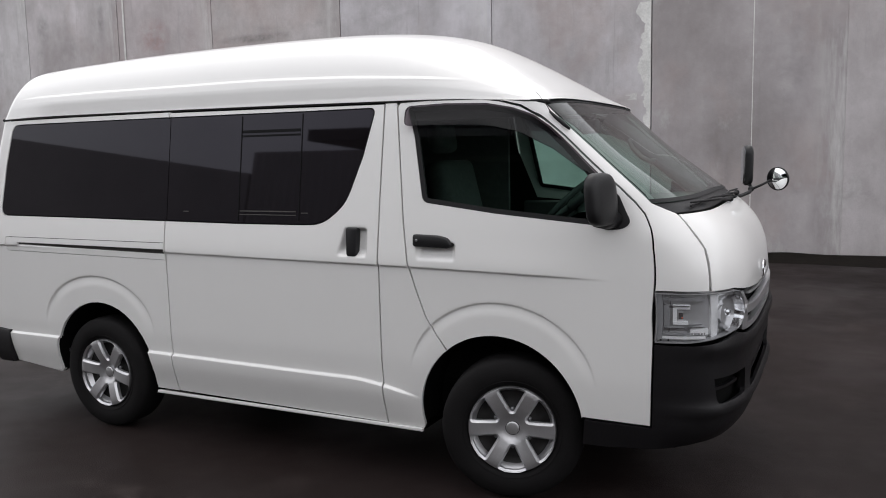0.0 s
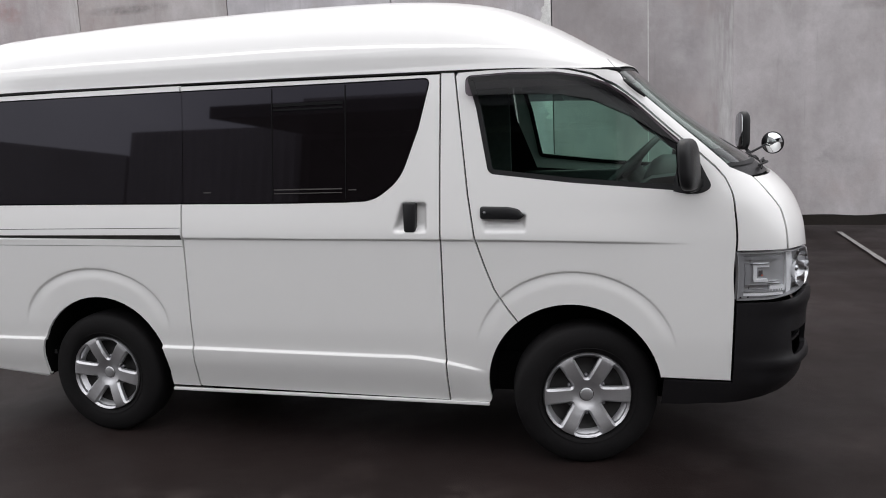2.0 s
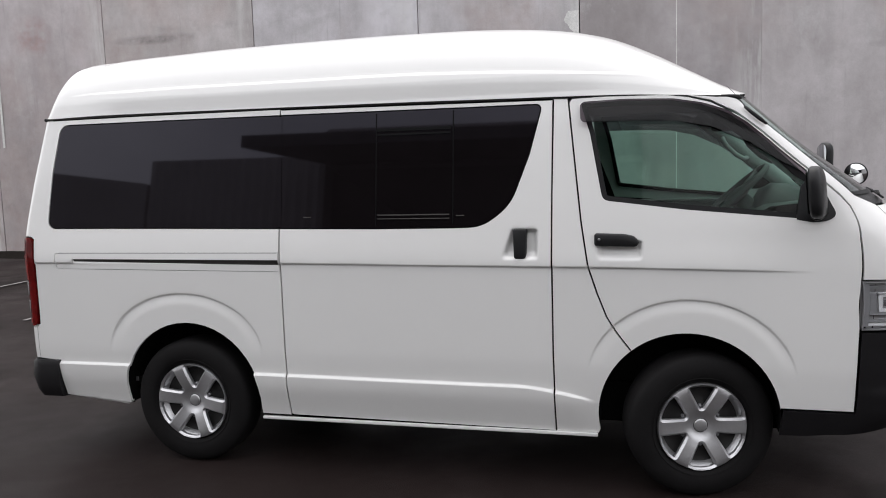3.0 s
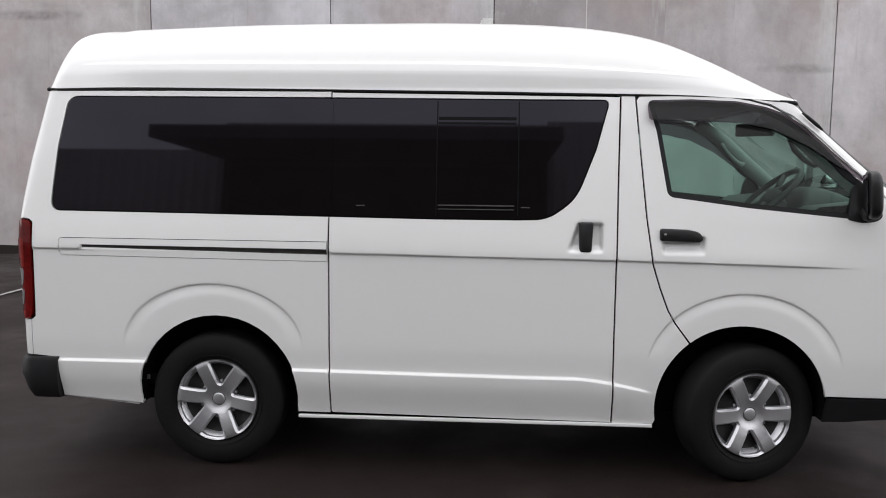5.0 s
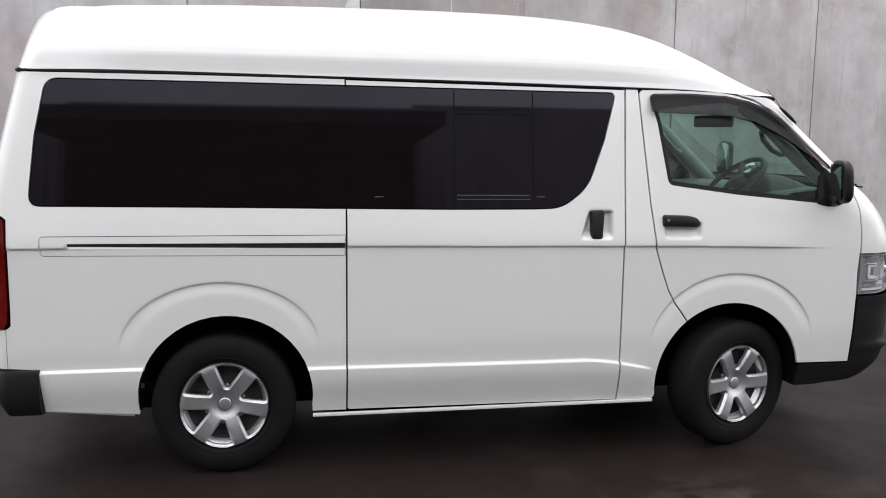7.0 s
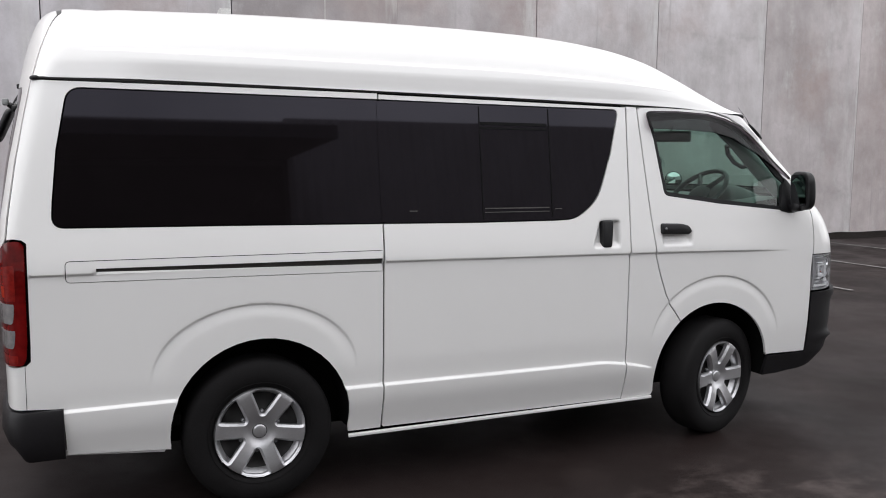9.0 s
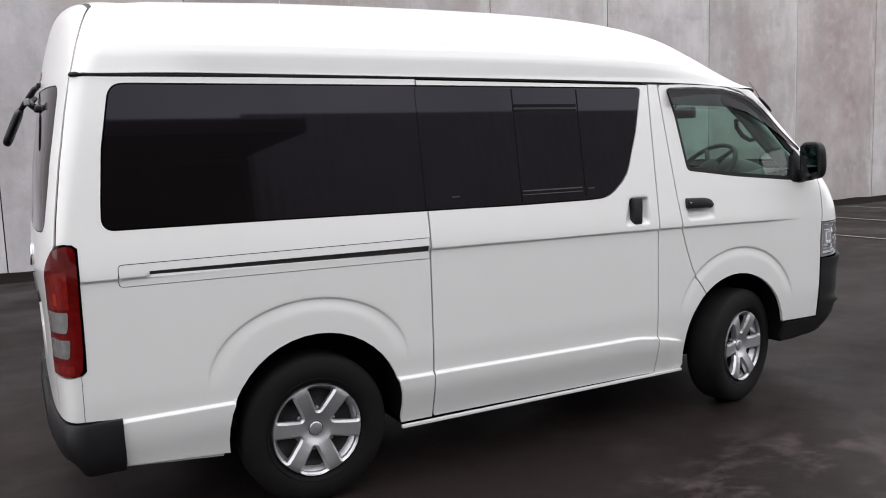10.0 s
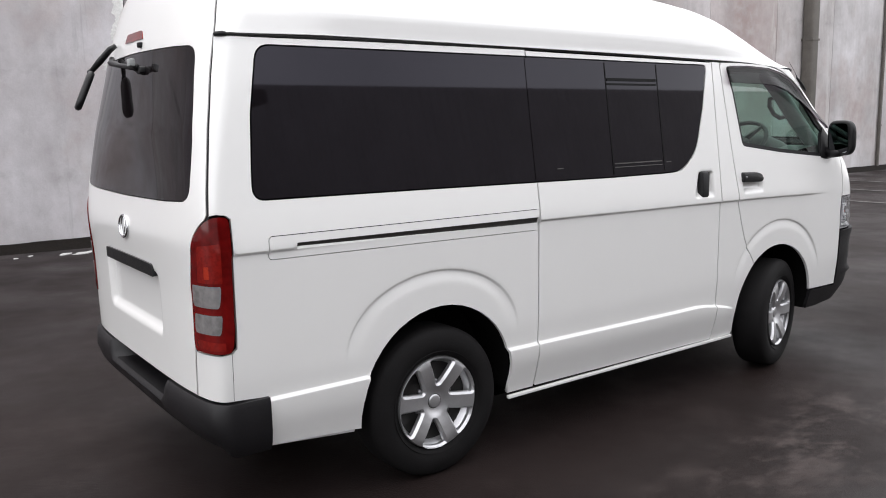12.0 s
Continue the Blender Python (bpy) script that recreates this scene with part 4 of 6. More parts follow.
def roof_point(t, k):
    """t along the stations, k along the section from the right gutter (0) to the left (2)."""
    m = k if k <= 1 else 2 - k
    yf, zf = glide(SECTION, m * (len(SECTION) - 1))
    xb, zb, xc, zc = glide(STATIONS, t)
    yf = min(1.0, max(0.0, yf))
    bend = (1 - yf ** 2.8) ** (1 / 2.8) if t > 6 else 1 - yf ** 2.8
    x = xb + (xc - xb) * bend
    half = 0.757 + (0.741 - 0.757) * max(0.0, (x - 2.2) / 0.5)
    z = zb + (zc - zb) * zf
    # pressed rib along the lower roof
    fade = min(1.0, max(0.0, (2.32 - x) / 0.4)) * min(1.0, max(0.0, (x + 0.60) / 0.25))
    level = 1.961 - 0.034 * max(0.0, x - 1.0) ** 2 - 0.012 * max(0.0, -x)
    below = min(1.0, max(0.0, (level + 0.005 - z) / 0.010))
    below *= min(1.0, max(0.0, (z - 1.842) / 0.08)) if z < level - 0.01 else 1.0
    y = half * yf + fade * (0.0085 * below - (0.0085 * min(1.0, max(0.0, (level + 0.12 - z) / 0.10)) if z > level else 0.0) * (1 - below))
    return (x, -y if k <= 1 else y, z)


# the tail above the drip rail: every line of the roof's section bends round to the tailgate
TAIL_LOW, TAIL_TOP, TAIL_HALF = 1.832, 2.193, 0.7535
# where the tailgate's seam lies: share of the section, share of the way in from its edge
SEAM_K = [(0.0, 0.924), (0.10, 0.914), (0.20, 0.905), (0.30, 0.902), (0.40, 0.910), (0.47, 0.924), (0.54, 0.945), (0.62, 0.972), (0.70, 0.976), (1.0, 0.976)]


def tail_line(y, z):
    return -0.925 + 0.215 * (z - 1.85) - 0.99 * max(0.0, z - 2.0) ** 2 + 0.061 * (y / 0.75) ** 2


def tail_section(k):
    yf, zf = glide(SECTION, k * (len(SECTION) - 1))
    return min(1.0, max(0.0, yf)), min(1.0, max(0.0, zf))


def tail_depth(zf):
    return 0.108 + 0.174 * zf ** 0.777


def tail_bend(k, r):
    """A point of the bend round to the tail: k along half the section, r from its edge (1) towards the middle (0)."""
    yf, zf = tail_section(k)
    y, z = TAIL_HALF * yf * r, TAIL_LOW + (TAIL_TOP - TAIL_LOW) * zf * r
    return tail_line(y, z) + tail_depth(zf) * (1 - (1 - r ** 4) ** 0.25), y, z


KS = np.linspace(0, 1, 181)
TABLE = np.array([tail_section(k) for k in KS])
ANGLES, SPANS = np.arctan2(TABLE[:, 1], TABLE[:, 0]), np.hypot(TABLE[:, 0], TABLE[:, 1])


def tail_face(y, z):
    """x of the tail's outer skin at a distance y beside the middle."""
    if z < TAIL_LOW:
        return skin(tail_u(y, z), z)[0]
    a, c = abs(y) / TAIL_HALF, (z - TAIL_LOW) / (TAIL_TOP - TAIL_LOW)
    span = float(np.interp(math.atan2(c, a), ANGLES, SPANS))
    r = min(1.0, math.hypot(a, c) / span)
    zf = min(1.0, span * math.sin(math.atan2(c, a)))
    return tail_line(y, z) + tail_depth(zf) * (1 - (1 - r ** 4) ** 0.25)


bm = bmesh.new()
nt, nk = 100, 300
grid = [[bm.verts.new(roof_point((len(STATIONS) - 1) * i / nt, 2 * k / nk)) for k in range(nk + 1)] for i in range(nt + 1)]
ROWS = [(0.35, 0.0), (0.7, 0.0)] + [(1.0, v) for v in np.linspace(0.0, 1.0, 23)]
tail = []
for along, turn in ROWS:
    row = []
    for k in range(nk + 1):
        m = min(k, nk - k) * 2 / nk
        first = grid[0][k].co
        r = 1.0 - turn ** 2 * (1.0 - float(np.interp(m, *zip(*SEAM_K))) - 0.0045)
        x, y, z = tail_bend(m, r)
        y = math.copysign(y, first.y)
        row.append(bm.verts.new(first + (Vector((x, y, z)) - first) * along))
    tail.append(row)
lip = [bm.verts.new((v.co.x + 0.014, v.co.y * 0.985, v.co.z - 0.006)) for v in tail[-1]]
grid = [lip] + tail[::-1] + grid
for a, c in zip(grid, grid[1:]):
    for k in range(nk):
        bm.faces.new((a[k], c[k], c[k + 1], a[k + 1]))
for sgn, k in ((1, 0), (-1, nk)):
    row = [g[k] for g in grid[1:]]
    low = [bm.verts.new(v.co + Vector((0, 0.03 * sgn, -0.004))) for v in row]
    for a, c, d, e in zip(row, low, low[1:], row[1:]):
        bm.faces.new((a, c, d, e) if sgn > 0 else (e, d, c, a))
lip = [[bm.verts.new(v.co + Vector((0.001 * t, 0, -0.004 * t))) for v in grid[-1]] for t in (0.5, 1.0)]
for a, c in zip([grid[-1], lip[0]], lip):
    for k in range(nk):
        bm.faces.new((a[k], c[k], c[k + 1], a[k + 1]))
roof = part("roof_panel", bm, WHITE, van, "tall moulded white roof with a pressed rib")
for sgn in (-1, 1):
    bm = bmesh.new()
    bend = [(y, z) for y, z in ((0.704, 1.8285), (0.718, 1.8285), (0.731, 1.8285), (0.742, 1.8285), (0.748, 1.829))]
    pts = [(tail_face(y, z), sgn * (y + 0.001), z) for y, z in bend] + [(x, sgn * (0.748 - 0.012 * max(0.0, (x - 2.2) / 0.5)), gutter(x) - 0.001) for x in np.linspace(-0.74, 2.70, 58)]
    tube(bm, pts, 0.0050, 8)
    part("drip_rail", bm, GUTTER_BLACK, roof, "black drip rail")
    bm = bmesh.new()
    tube(bm, [(x - 0.004, sgn * (y + 0.002), z) for x, y, z in [(tail_face(y, 1.829), y, 1.829) for y in (0.702, 0.710, 0.722, 0.734, 0.742)]], [0.005, 0.0085, 0.0095, 0.0095, 0.006], 10)
    part("drip_rail_end", bm, RUBBER, roof, "black plastic end cap")
    bm = bmesh.new()
    tube(bm, [(2.64, sgn * 0.750, 1.790), (2.68, sgn * 0.747, 1.786), (2.712, sgn * 0.738, 1.782), (2.724, sgn * 0.733, 1.777)], [0.005, 0.009, 0.011, 0.007], 10)
    part("drip_rail_end", bm, RUBBER, roof, "black plastic end cap")

# tailgate, laid out in (distance to the right of the middle, height)
UPPER = [tail_bend(k, float(np.interp(k, *zip(*SEAM_K))) - 0.001)[1:] for k in (0.0, 0.07, 0.14, 0.21, 0.28, 0.35, 0.42, 0.45, 0.48, 0.51, 0.54, 0.57, 0.60, 0.62, 0.65, 0.70, 0.78, 0.88)]
gate = both([(0.0, 0.535), (0.682, 0.536), (0.689, 0.66), (0.697, 0.709), (0.705, 0.95), *[(-skin(u, z)[1], z) for u, z in lamp_top(0.004)[:2:-1]], (0.814, 1.209), (0.793, 1.33), (0.769, 1.458), (0.746, 1.57), (0.720, 1.68), (0.707, 1.75), *UPPER, (0.0, UPPER[-1][1] + 0.002)])
REAR_GLASS = rounded(both([(0.0, 1.237), (0.503, 1.243), (0.716, 1.253, 0.085), (0.704, 1.375), (0.692, 1.46), (0.662, 1.58), (0.634, 1.68), (0.607, 1.796, 0.05), (0.45, 1.803), (0.25, 1.807), (0.0, 1.810)]), 0.0)


def gate_place(s, z):
    """The tailgate's skin, with the pressed recess for the number plate."""
    ease = lambda v: min(1.0, max(0.0, v)) ** 2 * (3 - 2 * min(1.0, max(0.0, v)))
    deep = 0.024 * ease((0.372 - abs(s)) / 0.022) * ease((z - 0.705) / 0.035) * ease((0.960 - z) / 0.02)
    return (tail_face(s, z) + deep, -s, z)


def behind_gate(step):
    """The tailgate's skin moved forward by step."""
    return lambda s, z: (tail_face(s, z) + step, -s, z)


bm = bmesh.new()
sheet(bm, gate, gate_place, [inset(REAR_GLASS, -0.004)], 0.014, 0.020, 0.0036)
tailgate = part("tailgate", bm, WHITE, van)
bm = bmesh.new()
sheet(bm, inset(gate, -0.0055), behind_gate(0.006), [inset(gate, 0.006)], 0.02, 0)
part("gate_seal", bm, RUBBER, tailgate, "black rubber seal round the tailgate")
bm = bmesh.new()
sheet(bm, REAR_GLASS, behind_gate(0.001), (), 0.02, 0.012)
part("rear_window", bm, PRIVACY, tailgate, "dark tinted rear window")
bm = bmesh.new()
sheet(bm, inset(gate, -0.012), lambda s, z: (tail_face(s, z) + 0.035, -s, z - 0.025 * max(0.0, (z - 1.9) / 0.28)), (), 0.04, 0)
part("inner_skin", bm, GAP, van)

# front: windshield, cowl, nose panel
SHIELD_OUT = both([(0.0, 1.362), (fs(1.355, 0.45), 1.357), (fs(1.352, x=3.172), 1.352)] + [(fs(z, x=x + 0.004), z) for x, z in EDGE[4::-1]] + [(fs(1.794, 0.68), 1.794), (fs(1.80, 0.45), 1.802), (0.0, 1.806)])
bm = bmesh.new()
sheet(bm, SHIELD_OUT, on_front(-0.004), (), 0.05, 0.006, 0.0, True)
shield = part("windshield", bm, SHIELD, van, "slightly green raked windshield")
shield.visible_shadow = False
bm = bmesh.new()
sheet(bm, SHIELD_OUT, on_front(-0.002), [inset(SHIELD_OUT, 0.014)], 0.03, 0, 0.0, True)
part("windshield_border", bm, RUBBER, shield, "black band printed round the glass")
COWL = both([(0.0, 1.322), (fs(1.31, 0.5), 1.312), (fs(1.308, 0.739), 1.308), (fs(1.35, x=3.174), 1.350), (fs(1.357, 0.45), 1.356), (0.0, 1.361)])
bm = bmesh.new()
sheet(bm, COWL, on_front(-0.010), (), 0.03, 0.03, 0.0, True)
cowl = part("cowl", bm, PLASTIC, van, "black plastic cowl below the windshield")
NOSE = both([(0.0, 0.952), (fs(0.97, 0.40), 0.968), (fs(0.985, 0.60), 0.987), (fs(0.998, 0.66), 0.998), (fs(0.998, 0.779), 0.998), (fs(1.077, 0.771), 1.077), (fs(1.166, 0.751), 1.166), (fs(1.234, 0.749), 1.234), (fs(1.304, 0.738), 1.304), (fs(1.308, 0.5), 1.308), (0.0, 1.318)])
bm = bmesh.new()
sheet(bm, NOSE, on_front(), (), 0.025, 0.016, 0.002, True)
nose = part("nose_panel", bm, WHITE, van)
bm = bmesh.new()
sheet(bm, both([(0.0, 0.35), (1.05, 0.35), (1.0, 0.9), (0.95, 1.28), (0.0, 1.30)]), on_front(-0.06), (), 0.08, 0, 0, True)
part("inner_skin", bm, GAP, van)

# front bumper
BUMP = both([(0.0, 0.355), (fs(0.355, 0.6), 0.355), (fs(0.335, x=3.3), 0.335), (fs(0.30, x=3.0), 0.302), (fs(0.30, x=2.888), 0.300), (fs(0.42, x=2.902), 0.418), (fs(0.42, x=3.1865), 0.418), (fs(0.6, x=3.1935), 0.6), (fs(0.776, x=3.1985), 0.776), (fs(0.783, x=3.335), 0.780),
             (fs(0.795, 0.761), 0.794), (fs(0.818, 0.64), 0.816), (fs(0.80, 0.56), 0.800), (fs(0.8, 0.3), 0.795), (0.0, 0.795)])


def bumper_place(s, z):
    k = min(1.0, max(0.0, (1.0 - abs(s)) / 0.35))
    f = min(1.0, max(0.0, (z - 0.25) / 0.1))
    tuck = -0.08 * max(0.0, (0.45 - z) / 0.14) ** 2 * k
    ridge = 0.021 * math.exp(-((z - 0.505) / 0.020) ** 2) * k
    lip = 0.012 * math.exp(-((z - 0.765) / 0.03) ** 2) * k
    return on_front(0.003 + 0.010 * k * f + ridge + lip + tuck)(s, z)


FOG = rounded([(fs(0.64, 0.768), 0.640), (fs(0.65, 0.54), 0.645, 0.01), (fs(0.56, 0.52), 0.535, 0.02), (fs(0.54, 0.745), 0.530, 0.03)])
FOG_L = [(-s, z) for s, z in FOG]
INTAKE = rounded(both([(0.0, 0.53), (fs(0.53, 0.42), 0.53), (fs(0.65, 0.45), 0.645), (0.0, 0.66)]), 0.0)
bm = bmesh.new()
sheet(bm, BUMP, bumper_place, [FOG, FOG_L, INTAKE], 0.025, 0.02, 0.002, True)
front_bumper = part("front_bumper", bm, BUMPER, van, "unpainted charcoal plastic front bumper")
for hole in (FOG, FOG_L, INTAKE):
    bm = bmesh.new()
    sheet(bm, hole, on_front(-0.035), (), 0.04, 0, -0.03, True)
    part("recess", bm, GAP, front_bumper, "dark recess")
for z0 in (0.56, 0.59, 0.62):
    bm = bmesh.new()
    sheet(bm, both([(0.0, z0), (fs(z0, 0.45), z0), (fs(z0, 0.45), z0 + 0.012), (0.0, z0 + 0.012)]), on_front(-0.005), (), 0.04, 0.02, 0, True)
    part("intake_slat", bm, BUMPER, front_bumper)
for sg in (1, -1):
    bm = bmesh.new()
    strip = [(sg * fs(0.59, 0.775), 0.590), (sg * fs(0.60, 0.58), 0.602), (sg * fs(0.59, 0.58), 0.590), (sg * fs(0.58, 0.775), 0.578)]
    sheet(bm, strip if sg > 0 else strip[::-1], on_front(-0.008), (), 0.04, 0.015, 0, True)
    part("recess_bar", bm, BUMPER, front_bumper)

# grille
GRILLE = both([(0.0, 0.795), (fs(0.8, 0.3), 0.795), (fs(0.8, 0.56), 0.800), (fs(0.82, 0.60), 0.818), (fs(0.9, 0.565), 0.90), (fs(0.985, 0.60), 0.985), (fs(0.97, 0.40), 0.966), (0.0, 0.95)])
bm = bmesh.new()
sheet(bm, GRILLE, on_front(-0.035), (), 0.05, 0.0, 0.0, True)
grille = part("grille", bm, GAP, van, "dark grille with silver bars")


def grille_bar(z0, z1, y1, out):
    bm = bmesh.new()
    sheet(bm, both([(0.0, z0), (fs(z0, y1 * 0.6), z0 + 0.004), (fs(z0, y1), z0 + 0.012), (fs(z1, y1 * 0.995), z1 + 0.012), (fs(z1, y1 * 0.6), z1 + 0.004), (0.0, z1)]), on_front(out), (), 0.02, 0.03, 0.001, True)
    part("grille_bar", bm, SILVER, grille, "silver plastic bar")


grille_bar(0.797, 0.822, 0.575, 0.004)
grille_bar(0.865, 0.902, 0.56, 0.008)
grille_bar(0.938, 0.950, 0.50, 0.0)
for sg in (1, -1):
    bm = bmesh.new()
    post = [(sg * fs(0.815, 0.60), 0.816), (sg * fs(0.81, 0.525), 0.808), (sg * fs(0.92, 0.53), 0.92), (sg * fs(0.98, 0.592), 0.978), (sg * fs(0.9, 0.567), 0.90)]
    sheet(bm, post if area(post) < 0 else post[::-1], on_front(0.004), (), 0.02, 0.03, 0.0, True)
    part("grille_end", bm, SILVER, grille, "silver plastic end piece")

# rear bumper, swept round the tail
def rear_bumper_point(s, j):
    """s signed on the tail (1 at the bend), j along the profile."""
    k = min(1.0, max(0.0, (1.0 - abs(s)) / 0.30))
    k = k * k * (3 - 2 * k)
    x, y, _ = skin(at(REAR_BEND, 0.5) - 1 + abs(s), 0.5)
    cut = 1.0 if abs(y) < 0.36 else (0.0 if abs(y) > 0.40 else (0.40 - abs(y)) / 0.04)
    top = 0.530 - 0.075 * cut
    low = 0.325 + 0.035 * k
    prof = [(-0.09, top + 0.002), (0.004 + 0.004 * k, top), (0.010 + 0.012 * k, top - 0.018), (0.012 + 0.015 * k, low + 0.08), (0.004 + 0.006 * k, low + 0.03), (-0.012 - 0.006 * k, low), (-0.06, low - 0.005)]
    out, z = prof[j]
    p = skin(at(REAR_BEND, 0.5) - 1 + abs(s), 0.5, out)
    return (p[0], p[1] if s > 0 else -p[1], z)


bm = bmesh.new()
s_end = ts(0.43, x=-0.777)
ss = sorted({*np.linspace(-s_end, s_end, 121)})
cols = [[bm.verts.new(rear_bumper_point(s, j)) for j in range(7)] for s in ss]
for a, c in zip(cols, cols[1:]):
    for j in range(6):
        bm.faces.new((a[j], c[j], c[j + 1], a[j + 1]))
bm.faces.new(cols[0])
bm.faces.new(cols[-1][::-1])
bmesh.ops.recalc_face_normals(bm, faces=bm.faces)
rear_bumper = part("rear_bumper", bm, BUMPER, van, "unpainted charcoal plastic rear bumper with a step", smooth=False)
for p in rear_bumper.data.polygons:
    p.use_smooth = True
rear_bumper.modifiers.new("edge", "EDGE_SPLIT").split_angle = radians(40)

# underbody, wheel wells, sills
# low box at z 0.185 is added, unseen, to darken the ground below
for kind, size in (("chassis_frame", (-0.55, 3.25, -0.60, 0.60, 0.26, 0.458)), ("side_floor", (0.42, 2.08, -0.78, 0.78, 0.266, 0.40)), ("ground_shade_block", (0.50, 2.02, -0.598, 0.598, 0.185, 0.30)), ("front_crossmember", (2.93, 3.30, -0.70, 0.70, 0.31, 0.60)), ("rear_crossmember", (-0.88, -0.42, -0.72, 0.72, 0.37, 0.55)), ("floor_pan", (-0.6, 3.0, -0.604, 0.604, 0.46, 0.80))):
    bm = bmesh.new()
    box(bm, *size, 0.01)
    part(kind, bm, UNDER_BLACK, van, "black underbody block", smooth=False)
for sgn in (-1, 1):
    bm = bmesh.new()
    box(bm, 0.402, 2.105, sgn * 0.804 - 0.009, sgn * 0.804 + 0.009, 0.250, 0.2655, 0.003)
    part("sill_flange", bm, WHITE, van)
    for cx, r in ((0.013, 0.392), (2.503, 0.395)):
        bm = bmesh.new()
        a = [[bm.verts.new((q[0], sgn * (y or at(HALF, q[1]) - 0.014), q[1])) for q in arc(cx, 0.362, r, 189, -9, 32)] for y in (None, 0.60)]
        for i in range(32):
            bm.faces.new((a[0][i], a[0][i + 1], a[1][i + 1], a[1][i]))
        part("wheel_well", bm, UNDER_BLACK, van, "black wheel well")

# folded flange under each rear quarter and the bracket behind the rear wheel
for sgn in (-1, 1):
    bm = bmesh.new()
    flange = [(-0.80, 0.325), (-0.40, 0.288), (-0.395, 0.300), (-0.375, 0.300), (-0.372, 0.312), (-0.80, 0.345)]
    rings = [[bm.verts.new((x, sgn * y, z)) for x, z in flange] for y in (0.795, 0.783)]
    for i in range(6):
        bm.faces.new((rings[0][i], rings[0][(i + 1) % 6], rings[1][(i + 1) % 6], rings[1][i]))
    bm.faces.new(rings[0])
    bm.faces.new(rings[1][::-1])
    bmesh.ops.recalc_face_normals(bm, faces=bm.faces)
    part("quarter_flange", bm, WHITE, van, smooth=False)
    bm = bmesh.new()
    box(bm, -0.44, -0.325, sgn * 0.72 - 0.02, sgn * 0.72 + 0.02, 0.375, 0.425, 0.006)
    box(bm, -0.43, -0.36, sgn * 0.735 - 0.012, sgn * 0.735 + 0.012, 0.425, 0.455, 0.005)
    bracket = part("well_bracket", bm, UNDER_BLACK, van, "black bracket behind the rear wheel", smooth=False)
    bm = bmesh.new()
    box(bm, -0.405, -0.360, sgn * 0.752 - 0.003, sgn * 0.752 + 0.003, 0.405, 0.428, 0.002)
    part("bracket_tab", bm, DULL_ALLOY, bracket, "small bright metal tab", smooth=False)

# seams below the tail lights
for sgn in (-1, 1):
    bm = bmesh.new()
    sheet(bm, [(side_u(-0.9075, 0.54), 0.54), (side_u(-0.9058, 0.54), 0.54), (side_u(-0.9048, 0.712), 0.712), (side_u(-0.9065, 0.712), 0.712)], on_side(sgn, 0.0006), (), 0.02, 0.0, 0.0, sgn > 0)
    part("panel_seam", bm, GAP, van)


